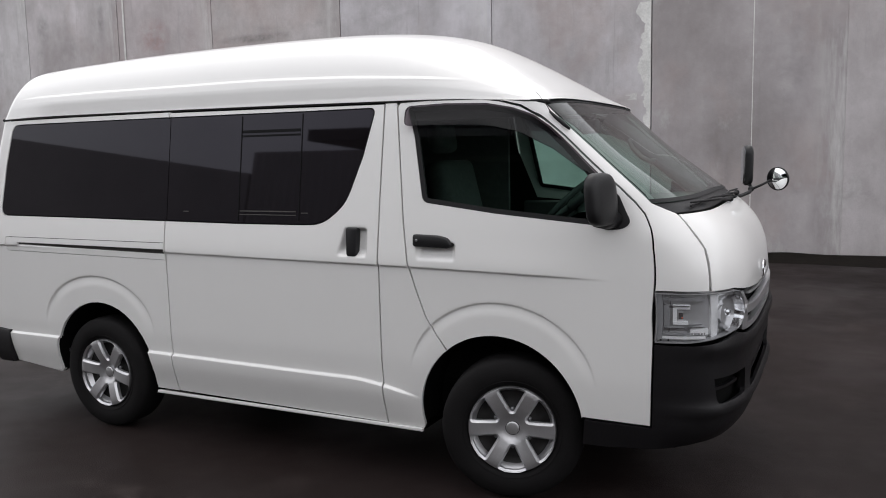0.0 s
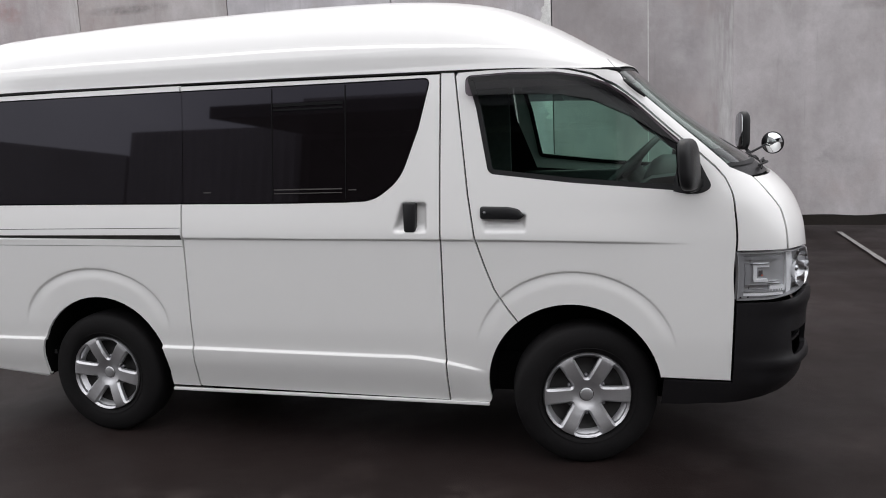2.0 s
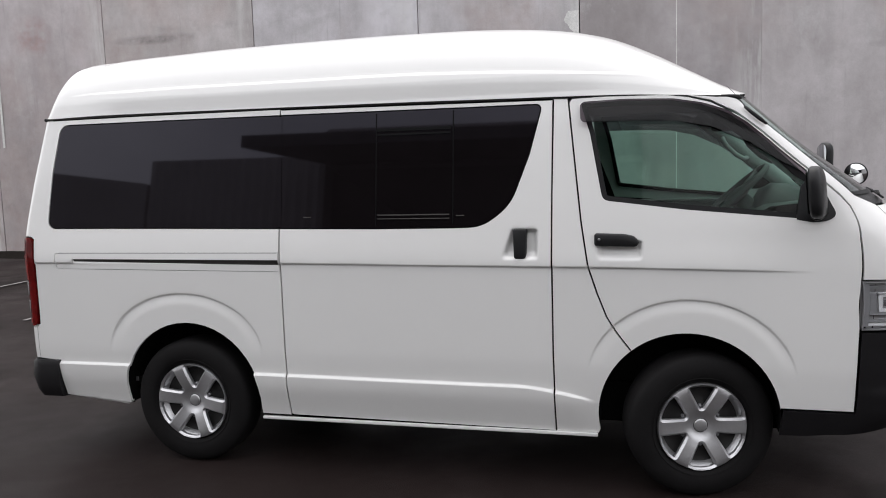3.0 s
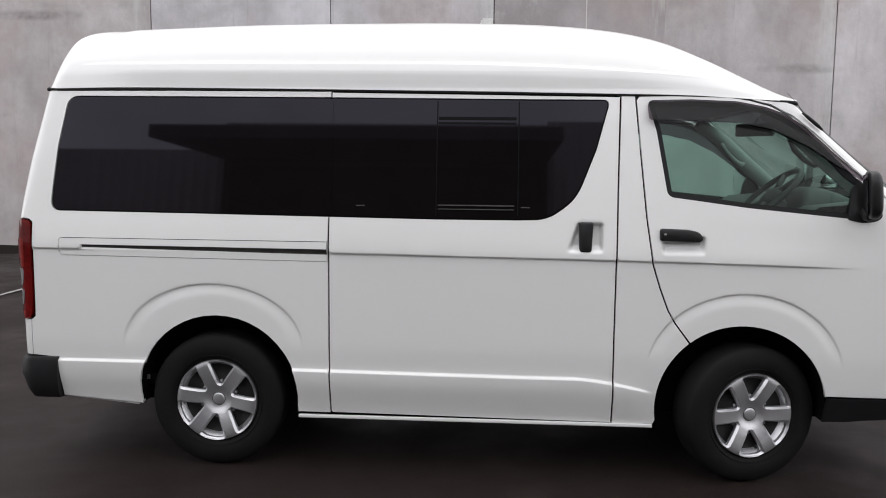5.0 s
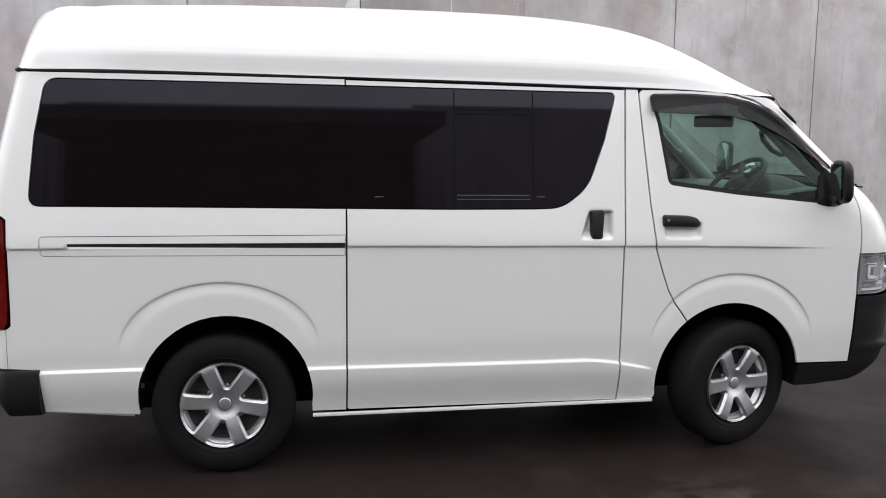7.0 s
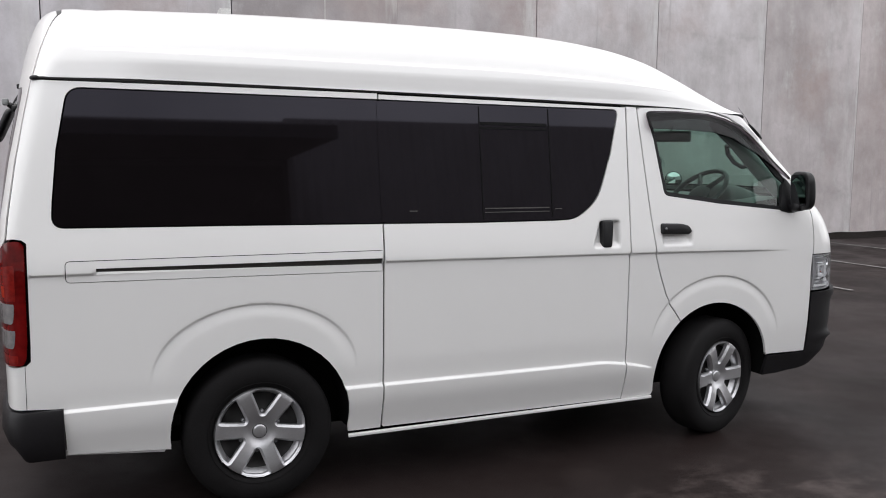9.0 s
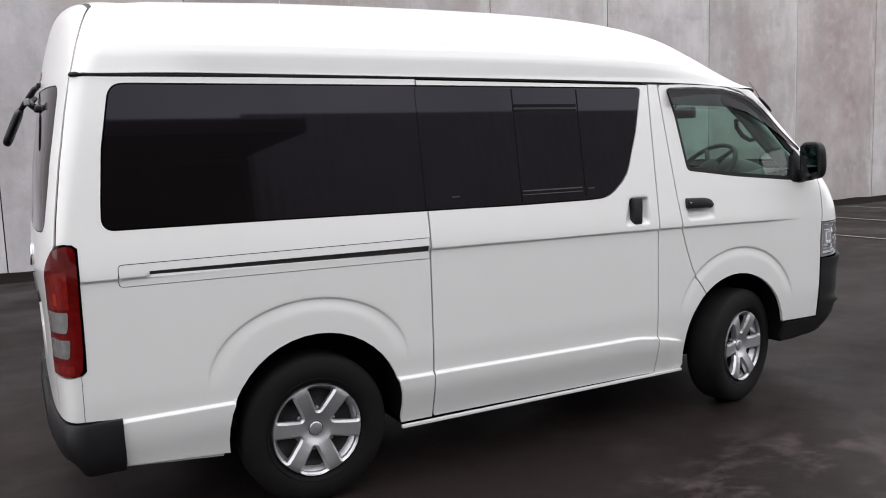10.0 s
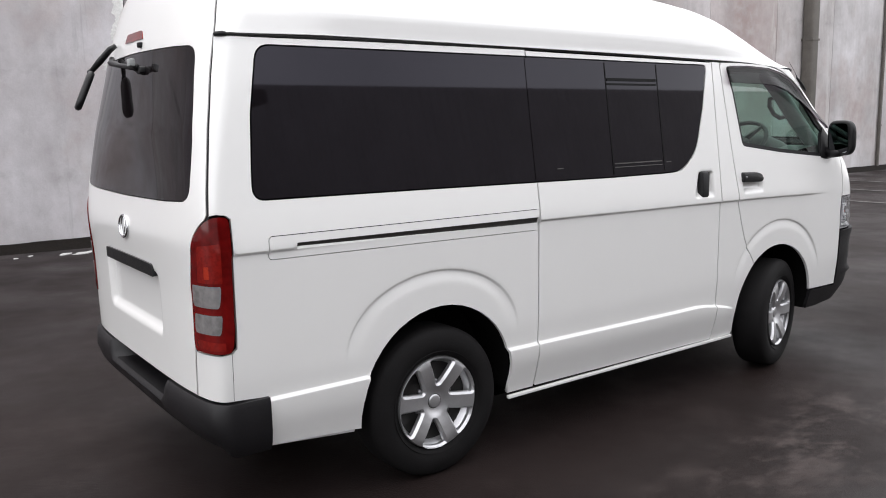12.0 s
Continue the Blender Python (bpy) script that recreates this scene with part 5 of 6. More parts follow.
# ---- wheels ----
def wheel(x, y, turn, spin, facing):
    """A wheel with tyre, dark steel rim and a silver six-spoke cover; facing -1 shows its face to the right."""
    hub = empty("wheel", pose(x, y, 0.326, 0, 0, turn + (0 if facing < 0 else 180)) @ pose(0, 0, 0, 0, spin, 0), van)
    tagged(hub, "wheel with a silver six-spoke plastic cover")
    bm = bmesh.new()
    lathe(bm, [(0.200, -0.075), (0.212, -0.088), (0.235, -0.096), (0.262, -0.099), (0.287, -0.095), (0.308, -0.088), (0.319, -0.079), (0.325, -0.066), (0.327, -0.04), (0.327, 0.04), (0.325, 0.066), (0.318, 0.082), (0.29, 0.095), (0.24, 0.096), (0.200, 0.08)], 72, True)
    part("tyre", bm, TYRE, hub, "worn black tyre")
    bm = bmesh.new()
    lathe(bm, [(0.223, -0.094), (0.225, -0.0965), (0.227, -0.092)], 64)
    part("tyre_rib", bm, TYRE, hub)
    bm = bmesh.new()
    lathe(bm, [(0.203, -0.075), (0.203, -0.082), (0.196, -0.083), (0.190, -0.06), (0.175, -0.04), (0.12, -0.035), (0.10, -0.045), (0.06, -0.048), (0.0, -0.048)], 48)
    lathe(bm, [(0.203, -0.075), (0.200, 0.08), (0.0, 0.08)], 48)
    rim = part("rim", bm, STEEL, hub, "dark steel rim")
    # cover: one dished plate with six openings, a ring behind it and a centre cap
    def plate(p, q):
        r = math.hypot(p, q)
        return (p, float(np.interp(r, (0.0, 0.032, 0.044, 0.070, 0.105, 0.15, 0.180, 0.196), (-0.0610, -0.0610, -0.0640, -0.0770, -0.0875, -0.0955, -0.0975, -0.0930))), q)

    bm = bmesh.new()
    outline = [(0.196 * math.cos(radians(k * 3)), 0.196 * math.sin(radians(k * 3))) for k in range(120)]
    hole = rounded([(0.079, 0.006, 0.007), (0.079, -0.006, 0.007)] + [(0.186 * math.cos(radians(d)), 0.186 * math.sin(radians(d)), 0.006) for d in (-18.5,)] + [(0.190 * math.cos(radians(d)), 0.190 * math.sin(radians(d))) for d in (-10, 0, 10)] + [(0.186 * math.cos(radians(d)), 0.186 * math.sin(radians(d)), 0.006) for d in (18.5,)], 0.0, 4)
    holes = [[(p * math.cos(radians(d)) - q * math.sin(radians(d)), p * math.sin(radians(d)) + q * math.cos(radians(d))) for p, q in hole] for d in range(30, 390, 60)]
    holes = [dense(h, 0.010) for h in holes]
    wide = [inset(h, -0.0095) for h in holes]
    sheet(bm, outline, plate, wide, 0.011, 0.0, 0.0)
    # chamfered flanks round each opening
    for far, close in zip(wide, holes):
        close = close if area(close) > 0 else close[::-1]
        loops = [[Vector(plate(p, q)) for p, q in far], [Vector(plate(p, q)) + Vector((0, 0.0115, 0)) for p, q in close], [Vector(plate(p, q)) + Vector((0, 0.030, 0)) for p, q in close]]
        rings = [[bm.verts.new(v) for v in lp] for lp in loops]
        for a, c in zip(rings, rings[1:]):
            for i in range(len(a)):
                bm.faces.new((a[i], a[(i + 1) % len(a)], c[(i + 1) % len(a)], c[i]))
    bmesh.ops.remove_doubles(bm, verts=bm.verts, dist=0.00005)
    bmesh.ops.recalc_face_normals(bm, faces=bm.faces)
    for e in bm.edges:
        e.smooth = len(e.link_faces) < 2 or e.calc_face_angle(0.0) < radians(22)
    cover = part("wheel_cover", bm, SILVER, hub, "silver plastic wheel cover with six broad spokes")
    bm = bmesh.new()
    lathe(bm, [(0.172, -0.044), (0.180, -0.056), (0.188, -0.066), (0.197, -0.0760)], 72)
    bmesh.ops.recalc_face_normals(bm, faces=bm.faces)
    part("inner_ring", bm, SILVER, cover)
    bm = bmesh.new()
    lathe(bm, [(0.1955, -0.0915), (0.1962, -0.0915), (0.1985, -0.0870), (0.2010, -0.0800), (0.2020, -0.0740)], 96)
    bmesh.ops.recalc_face_normals(bm, faces=bm.faces)
    part("outer_ring", bm, DULL_ALLOY, cover)
    bm = bmesh.new()
    lathe(bm, [(0.0, -0.0680), (0.024, -0.0676), (0.029, -0.0655), (0.030, -0.0590)], 36)
    bmesh.ops.recalc_face_normals(bm, faces=bm.faces)
    part("centre_cap", bm, SILVER, cover)
    bm = bmesh.new()
    lathe(bm, [(0.0303, -0.0615), (0.0330, -0.0620)], 36)
    bmesh.ops.recalc_face_normals(bm, faces=bm.faces)
    part("cap_groove", bm, STEEL, cover)
    for k in range(6):
        bm = bmesh.new()
        bmesh.ops.create_cone(bm, cap_ends=True, segments=12, radius1=0.009, radius2=0.009, depth=0.02, matrix=Matrix.Translation((0.088 * math.cos(radians(60 * k + 30)), -0.05, 0.088 * math.sin(radians(60 * k + 30)))) @ Matrix.Rotation(radians(90), 4, "X"))
        part("wheel_nut", bm, DULL_ALLOY, hub)
    return hub


STEER = 14.0
wheel(0.0, -0.728, 0, 8, -1)
wheel(2.545, -0.738, STEER, 0, -1)
wheel(0.0, 0.728, 0, 20, 1)
wheel(2.545, 0.738, STEER, 35, 1)

# ---- lamps ----
LAMP_FRONT = [(3.2005, None, 0.784), (3.335, None, 0.788), (None, 0.761, 0.802), (None, 0.66, 0.820), (None, 0.618, 0.828), (None, 0.574, 0.90), (None, 0.585, 0.955), (None, 0.612, 0.983), (None, 0.66, 0.992), (None, 0.785, 0.992), (3.1995, None, 0.992)]
HEADLAMP = [(fs(z, y, x), z) for x, y, z in LAMP_FRONT]


def headlight(sg):
    """A clear wrap-round lens over a grey housing with a round main reflector and an indicator block."""
    out = HEADLAMP if sg > 0 else [(-s, z) for s, z in HEADLAMP]
    bm = bmesh.new()
    sheet(bm, out, on_front(-0.030), (), 0.03, 0, 0.0, True)
    box_ob = part("headlight", bm, LAMP_BACK, van, "clear wrap-round headlight with chrome reflectors")
    bm = bmesh.new()
    sheet(bm, out, on_front(0.0), [inset(dense(out, 0.02), 0.005)], 0.015, 0.028, 0.001, True)
    part("housing", bm, LAMP_EDGE, box_ob, "grey lamp housing")
    bm = bmesh.new()
    sheet(bm, out, on_front(0.002), (), 0.03, 0.0, 0.003, True)
    part("lens", bm, LENS, box_ob, "clear plastic lens").visible_shadow = False
    # main reflector bowl
    y0, z0 = 0.685 * -sg, 0.895
    bm = bmesh.new()
    lathe(bm, [(0.078, 0.045), (0.075, 0.030), (0.068, 0.004), (0.055, -0.018), (0.036, -0.034), (0.012, -0.042)], 32)
    centre = Vector(on_front(-0.045)(fs(z0, 0.685) * sg, z0))
    place = Matrix.Translation(centre) @ Matrix.Rotation(radians(-90 - 30 * sg), 4, "Z")
    part("reflector", bm, BOWL, box_ob, "round chrome reflector", place)
    bm = bmesh.new()
    lathe(bm, [(0.0, 0.03), (0.014, 0.026), (0.016, 0.0), (0.014, -0.03)], 16)
    part("bulb", bm, CHROME, box_ob, "bulb cap", place)
    # upright divider between the two chambers
    bm = bmesh.new()
    sheet(bm, [(sg * fs(0.805, 0.772), 0.806), (sg * fs(0.805, 0.748), 0.806), (sg * fs(0.98, 0.742), 0.980), (sg * fs(0.98, 0.775), 0.980)][:: 1 if sg < 0 else -1], on_front(-0.02), (), 0.02, 0.03, 0.0, True)
    part("divider", bm, LAMP, box_ob, "bright divider")
    # indicator block
    for z1, z2, x1, x2, mat, o in ((0.803, 0.814, 3.232, 3.40, LAMP, -0.012), (0.818, 0.828, 3.232, 3.40, LAMP_EDGE, -0.016), (0.958, 0.972, 3.232, 3.40, LAMP_EDGE, -0.016), (0.80, 0.985, 3.206, 3.230, LAMP_EDGE, -0.008), (0.845, 0.940, 3.240, 3.262, LAMP_EDGE, -0.018), (0.924, 0.942, 3.276, 3.345, LAMP, -0.020), (0.872, 0.926, 3.276, 3.292, LAMP, -0.018), (0.885, 0.910, 3.300, 3.318, CHROME, -0.022), (0.937, 0.940, 3.262, 3.340, CHROME, -0.014), (0.862, 0.874, 3.276, 3.336, LAMP, -0.014), (0.845, 0.848, 3.240, 3.345, CHROME, -0.016), (0.820, 0.843, 3.345, 3.412, LAMP, -0.016), (0.849, 0.853, 3.340, 3.400, CHROME, -0.018), (0.860, 0.863, 3.338, 3.390, CHROME, -0.018)):
        bm = bmesh.new()
        q = [(sg * fs(z1, x=x1), z1), (sg * fs(z1, x=x2), z1), (sg * fs(z2, x=x2), z2), (sg * fs(z2, x=x1), z2)]
        sheet(bm, q, on_front(o), (), 0.02, 0.02, 0.0, True)
        part("reflector_block", bm, mat, box_ob)
    bm = bmesh.new()
    bmesh.ops.create_uvsphere(bm, u_segments=14, v_segments=10, radius=0.0035)
    part("indicator_bulb", bm, AMBER, box_ob, "small orange bulb", Matrix.Translation(on_front(-0.022)(sg * fs(0.889, x=3.315), 0.889)))


headlight(1)
headlight(-1)


def tail_light(sign):
    """A tall red lamp round the corner with two grey windows."""
    flip = sign > 0
    outline = rounded(LAMP_REAR)

    def piece(name, mat, poly, out, parent, label="", thick=0.02, gap=0.0):
        bm = bmesh.new()
        sheet(bm, poly, on_side(sign, out), (), 0.02, thick, gap, flip)
        return part(name, bm, mat, parent, label)

    lamp = piece("tail_light", RED, outline, 0.006, van, "tall red tail light", 0.03, 0.001)
    for z0, z1 in ((0.882, 0.960), (0.786, 0.856)):
        q = rounded([(tail_u(0.716, z0), z0, 0.03), (tail_u(0.724, z1), z1, 0.01), (side_u(-0.930, z1), z1, 0.02), (side_u(-0.936, z0), z0, 0.05)])
        piece("lens", FROST, q, 0.0085, lamp, "grey clear lens", 0.006)
    q = rounded([(tail_u(0.760, 0.970), 0.970, 0.01), (tail_u(0.775, 1.10), 1.10, 0.02), (side_u(-0.925, 1.11), 1.11, 0.02), (side_u(-0.925, 0.970), 0.970, 0.01)])
    piece("reflector", BRIGHT_RED, q, 0.0075, lamp, "brighter red reflector field", 0.0)
    # bright spot of the lamp, painted on as an orange-red patch
    q = rounded([(tail_u(0.795, 0.985), 0.985, 0.01), (tail_u(0.800, 1.030), 1.030, 0.01), (tail_u(0.818, 1.030), 1.030, 0.01), (tail_u(0.816, 0.985), 0.985, 0.01)][::-1])
    piece("painted_glow", LIT_RED, q, 0.0085, lamp, "orange-red patch painted as a glow in the lamp", 0.0)
    q = rounded([(tail_u(0.715, 0.728), 0.728, 0.01), (tail_u(0.715, 0.762), 0.762, 0.01), (side_u(-0.925, 0.758), 0.758, 0.01), (side_u(-0.925, 0.728), 0.728, 0.01)])
    piece("reflector", BRIGHT_RED, q, 0.0075, lamp, "brighter red reflector field", 0.0)
    return lamp


tail_light(-1)
tail_light(1)

# ---- on the doors ----
def grip(name, poly, sign, depth, parent, mat=PLASTIC, label=""):
    """A rounded block that stands off the side by depth."""
    bm = bmesh.new()
    loops = [(poly, -0.020), (poly, depth * 0.70), (inset(poly, 0.003), depth * 0.92), (inset(poly, 0.007), depth)]
    rings = []
    for lp, out in loops:
        lp = lp if area(lp) > 0 else lp[::-1]
        rings.append([])
        for u, z in lp:
            x, y, zz = skin(u, z)
            rings[-1].append(bm.verts.new((x, (y + bump(u, z) - out) * -sign, zz)))
    k = len(rings[0])
    for a, c in zip(rings, rings[1:]):
        for i in range(k):
            f = (a[i], a[(i + 1) % k], c[(i + 1) % k], c[i])
            bm.faces.new(f)
    bm.faces.new(rings[-1])
    bmesh.ops.recalc_face_normals(bm, faces=bm.faces)
    return part(name, bm, mat, parent, label)


for sign, (quarter, slider, door) in ((-1, right), (1, left)):
    grip("door_handle", dense(rounded([(1.736, 1.088, 0.014), (1.790, 1.088, 0.014), (1.797, 1.226, 0.012), (1.733, 1.226, 0.012)]), 0.02), sign, 0.016, slider, label="black upright grip handle")
    grip("door_handle", dense(rounded([(2.100, 1.147, 0.012), (2.280, 1.142, 0.012), (2.299, 1.158, 0.012), (2.278, 1.188, 0.02), (2.232, 1.199, 0.02), (2.100, 1.203, 0.014)]), 0.02), sign, 0.020, door, label="black pull handle")
    bm = bmesh.new()
    lathe(bm, [(0.0, -0.002), (0.005, -0.002), (0.0065, 0.0), (0.0065, 0.004)], 16)
    part("key_lock", bm, DULL_ALLOY, door, "small bright key lock", Matrix.Translation((2.122, sign * 0.8635, 1.176)) @ Matrix.Rotation(radians(0 if sign < 0 else 180), 4, "Z"))
    # joint between the two dark windows, and the sliding pane's frame
    flip = sign > 0
    bars = [("glass_joint", [(0.553, 1.243), (0.571, 1.243), (0.571, 1.787), (0.553, 1.787)], 0.0015)]
    if sign < 0:
        bars += [("pane_frame", [(x0, z0), (x1, z0), (x1, z1), (x0, z1)], o) for x0, x1, z0, z1, o in ((1.064, 1.069, 1.245, 1.780, 0.0012), (1.445, 1.450, 1.250, 1.780, 0.0012), (1.072, 1.436, 1.694, 1.708, 0.002), (1.072, 1.436, 1.674, 1.683, 0.002))]
        bars += [("pane_rail", [(x0, z0), (x1, z0), (x1, z1), (x0, z1)], 0.002) for x0, x1, z0, z1 in ((1.075, 1.430, 1.293, 1.299), (1.075, 1.430, 1.276, 1.280))]
        bars += [("pane_latch", [(x0, 1.287), (x0 + 0.04, 1.287), (x0 + 0.04, 1.292), (x0, 1.292)], 0.002) for x0 in (0.69, 1.462)]
    for name, q, o in bars:
        bm = bmesh.new()
        sheet(bm, q, on_side(sign, o), (), 0.03, 0.0, 0.0, flip)
        part(name, bm, {"pane_frame": FRAME_BLACK, "glass_joint": PRIVACY}.get(name, RAIL), slider, {"pane_frame": "thin black frame of the sliding pane", "pane_rail": "thin grey rail under the sliding pane", "pane_latch": "small grey latch mark on the glass"}.get(name, ""))
    # smoked rain visor over the door window
    vis = [(2.036, 1.790, 0.03), (2.042, 1.700, 0.02), (2.31, 1.695), (2.46, 1.688), (2.60, 1.660), (2.76, 1.584), (2.90, 1.488), (side_u(2.99, 1.430), 1.430), (side_u(2.985, 1.450), 1.450), (side_u(2.83, 1.596), 1.596), (side_u(2.745, 1.673), 1.673), (2.668, 1.727), (2.563, 1.764), (2.442, 1.787), (2.234, 1.795)]
    bm = bmesh.new()

    def visor_place(u, z):
        lift = 0.012 + 0.020 * min(1.0, max(0.0, (1.79 - z - max(0.0, u - 2.4) * 0.5) / 0.06))
        return on_side(sign, lift)(u, z)

    sheet(bm, rounded(vis, 0.01), visor_place, (), 0.02, 0.012, 0.0, flip)
    part("rain_visor", bm, VISOR, door, "smoked brown acrylic rain visor")
    bm = bmesh.new()
    sheet(bm, [(2.085, 1.781), (2.150, 1.784), (2.150, 1.7875), (2.085, 1.7845)], on_side(sign, 0.014), (), 0.02, 0.004, 0.0, flip)
    part("visor_clip", bm, DULL_ALLOY, door, "bright metal clip")
    # door mirror: a deep rounded shell with its glass to the rear
    def mirror_point(ahead, outward, up):
        """A point of the door mirror, which is turned towards the driver."""
        c, k = math.cos(radians(16)), math.sin(radians(16))
        return (2.995 + ahead * c - outward * k, sign * (0.925 + outward * c + ahead * k), 1.372 + up)

    bm = bmesh.new()
    nu, nv = 28, 18
    rows = []
    for j in range(nv + 1):
        ph = -math.pi / 2 + math.pi * j / nv
        row = []
        for i in range(nu):
            th = 2 * math.pi * i / nu
            f = lambda v, e: math.copysign(abs(v) ** e, v)
            cx, cy, cz = f(math.cos(ph), 0.55) * f(math.cos(th), 0.6), f(math.cos(ph), 0.55) * f(math.sin(th), 0.6), f(math.sin(ph), 0.6)
            row.append(bm.verts.new(mirror_point((0.022 if cx < 0 else 0.042) * cx - 0.008 * cz, 0.098 * cy + 0.004 * cz, 0.107 * cz)))
        rows.append(row)
    for a, c in zip(rows, rows[1:]):
        for i in range(nu):
            q = (a[i], a[(i + 1) % nu], c[(i + 1) % nu], c[i])
            try:
                bm.faces.new(q if sign < 0 else q[::-1])
            except ValueError:
                pass
    bmesh.ops.remove_doubles(bm, verts=bm.verts, dist=0.0004)
    bmesh.ops.recalc_face_normals(bm, faces=bm.faces)
    shell = part("mirror_shell", bm, PLASTIC, door, "black plastic door mirror shell")
    bm = bmesh.new()
    ring = rounded([(-0.072, -0.088, 0.03), (0.072, -0.088, 0.03), (0.072, 0.088, 0.03), (-0.072, 0.088, 0.03)])
    bm.faces.new([bm.verts.new(mirror_point(-0.0232 - 0.008 * z / 0.107, y, z)) for y, z in ring])
    bmesh.ops.recalc_face_normals(bm, faces=bm.faces)
    part("mirror_glass", bm, MIRROR, door, "mirror glass", smooth=False)
    bm = bmesh.new()
    tube(bm, [(3.03, sign * 0.82, 1.285), (3.015, sign * 0.87, 1.280), (3.0, sign * 0.93, 1.285)], [0.036, 0.030, 0.026], 12)
    part("mirror_arm", bm, PLASTIC, door, "black mirror arm")

def slab(bm, half_y, half_z, x0, x1, r, edge):
    """An upright rounded plate from x0 to x1, with softened edges."""
    base = rounded([(-half_y, -half_z, r), (half_y, -half_z, r), (half_y, half_z, r), (-half_y, half_z, r)])
    rings = [[bm.verts.new((x, y * k, z * q)) for y, z in base] for x, k, q in ((x0, 1 - edge / half_y, 1 - edge / half_z), (x0 + edge, 1, 1), (x1 - edge, 1, 1), (x1, 1 - edge / half_y, 1 - edge / half_z))]
    for p, q in zip(rings, rings[1:]):
        for i in range(len(p)):
            bm.faces.new((p[i], p[(i + 1) % len(p)], q[(i + 1) % len(p)], q[i]))
    bm.faces.new(rings[0])
    bm.faces.new(rings[-1][::-1])
    bmesh.ops.recalc_face_normals(bm, faces=bm.faces)


# ---- front: badge, wipers, aerial, wing mirrors ----
def oval_ring(bm, rx, rz, r, m, n=36):
    tube(bm, [m @ Vector((0, rx * math.cos(2 * math.pi * k / n), rz * math.sin(2 * math.pi * k / n))) for k in range(n)], r, 8, True)


bm = bmesh.new()
mm = Matrix.Translation((3.542, 0, 0.995))
oval_ring(bm, 0.055, 0.038, 0.005, mm)
oval_ring(bm, 0.020, 0.036, 0.004, mm)
part("badge", bm, CHROME, nose, "chrome oval badge")
for y0, y1 in ((-0.62, -0.02), (-0.10, 0.55)):
    bm = bmesh.new()
    p0 = Vector(on_front(0.02)(fs(1.325, abs(y1)) * (-1 if y1 > 0 else 1), 1.325))
    p1 = Vector(on_front(0.035)(fs(1.40, abs(y0 * 0.5 + y1 * 0.5)) * (1 if y0 + y1 < 0 else -1), 1.342))
    p2 = Vector(on_front(0.018)(fs(1.35, abs(y0)) * (1 if y0 < 0 else -1), 1.345))
    tube(bm, [p0, p1, p2], [0.008, 0.006, 0.004], 8)
    tube(bm, [p2 + Vector((0.006, -0.04, -0.012)), p2 + (p0 - p2) * 0.5 + Vector((0.0, 0.0, 0.015)), p2 + (p0 - p2) * 0.95 + Vector((0.005, 0, 0.02))], 0.0045, 6)
    bmesh.ops.create_uvsphere(bm, u_segments=12, v_segments=8, radius=0.015, matrix=Matrix.Translation(p0))
    part("wiper", bm, RUBBER, van, "black wiper arm and blade")
bm = bmesh.new()
tube(bm, [(2.735, -0.770, 1.738), (2.76, -0.775, 1.716), (2.80, -0.778, 1.682), (2.826, -0.777, 1.660)], [0.005, 0.008, 0.0085, 0.005], 10)
tube(bm, [(2.74, -0.772, 1.735), (2.714, -0.766, 1.775), (2.667, -0.757, 1.828)], [0.0025, 0.0012, 0.0010], 6)
part("aerial", bm, RUBBER, van, "slim black aerial on the windshield pillar")

bm = bmesh.new()
tube(bm, [(3.33, 0.50, 1.305), (3.365, 0.62, 1.303), (3.395, 0.78, 1.315), (3.40, 0.815, 1.335), (3.385, 0.865, 1.362)], 0.010, 10)
tube(bm, [(3.398, 0.80, 1.328), (3.44, 0.83, 1.348), (3.50, 0.85, 1.378)], 0.007, 10)
bmesh.ops.create_uvsphere(bm, u_segments=12, v_segments=8, radius=0.017, matrix=Matrix.Translation((3.40, 0.81, 1.332)))
stalk = part("wing_mirror", bm, PLASTIC, van, "black stalk with two auxiliary mirrors")
aim = Matrix.Translation((3.364, 0.872, 1.465)) @ Matrix.Rotation(radians(17), 4, "Z")
bm = bmesh.new()
slab(bm, 0.066, 0.115, -0.015, 0.030, 0.055, 0.012)
part("mirror_shell", bm, PLASTIC, stalk, "black oblong mirror shell", aim)
bm = bmesh.new()
slab(bm, 0.056, 0.104, -0.0172, -0.0152, 0.048, 0.0005)
part("mirror_glass", bm, DIM_MIRROR, stalk, "mirror glass", aim)
bm = bmesh.new()
lathe(bm, [(0.0, 0.035), (0.03, 0.032), (0.058, 0.016), (0.067, 0.0), (0.067, -0.008), (0.061, -0.010)], 32)
spot = Matrix.Translation((3.54, 0.85, 1.388)) @ Matrix.Rotation(radians(-28), 4, "Z") @ Matrix.Rotation(radians(4), 4, "X")
part("mirror_shell", bm, PLASTIC, stalk, "black round mirror shell", spot)
bm = bmesh.new()
lathe(bm, [(0.0, -0.026), (0.02, -0.0245), (0.04, -0.019), (0.061, -0.009)], 32)
bmesh.ops.recalc_face_normals(bm, faces=bm.faces)
part("mirror_glass", bm, MIRROR, stalk, "convex mirror glass", spot)

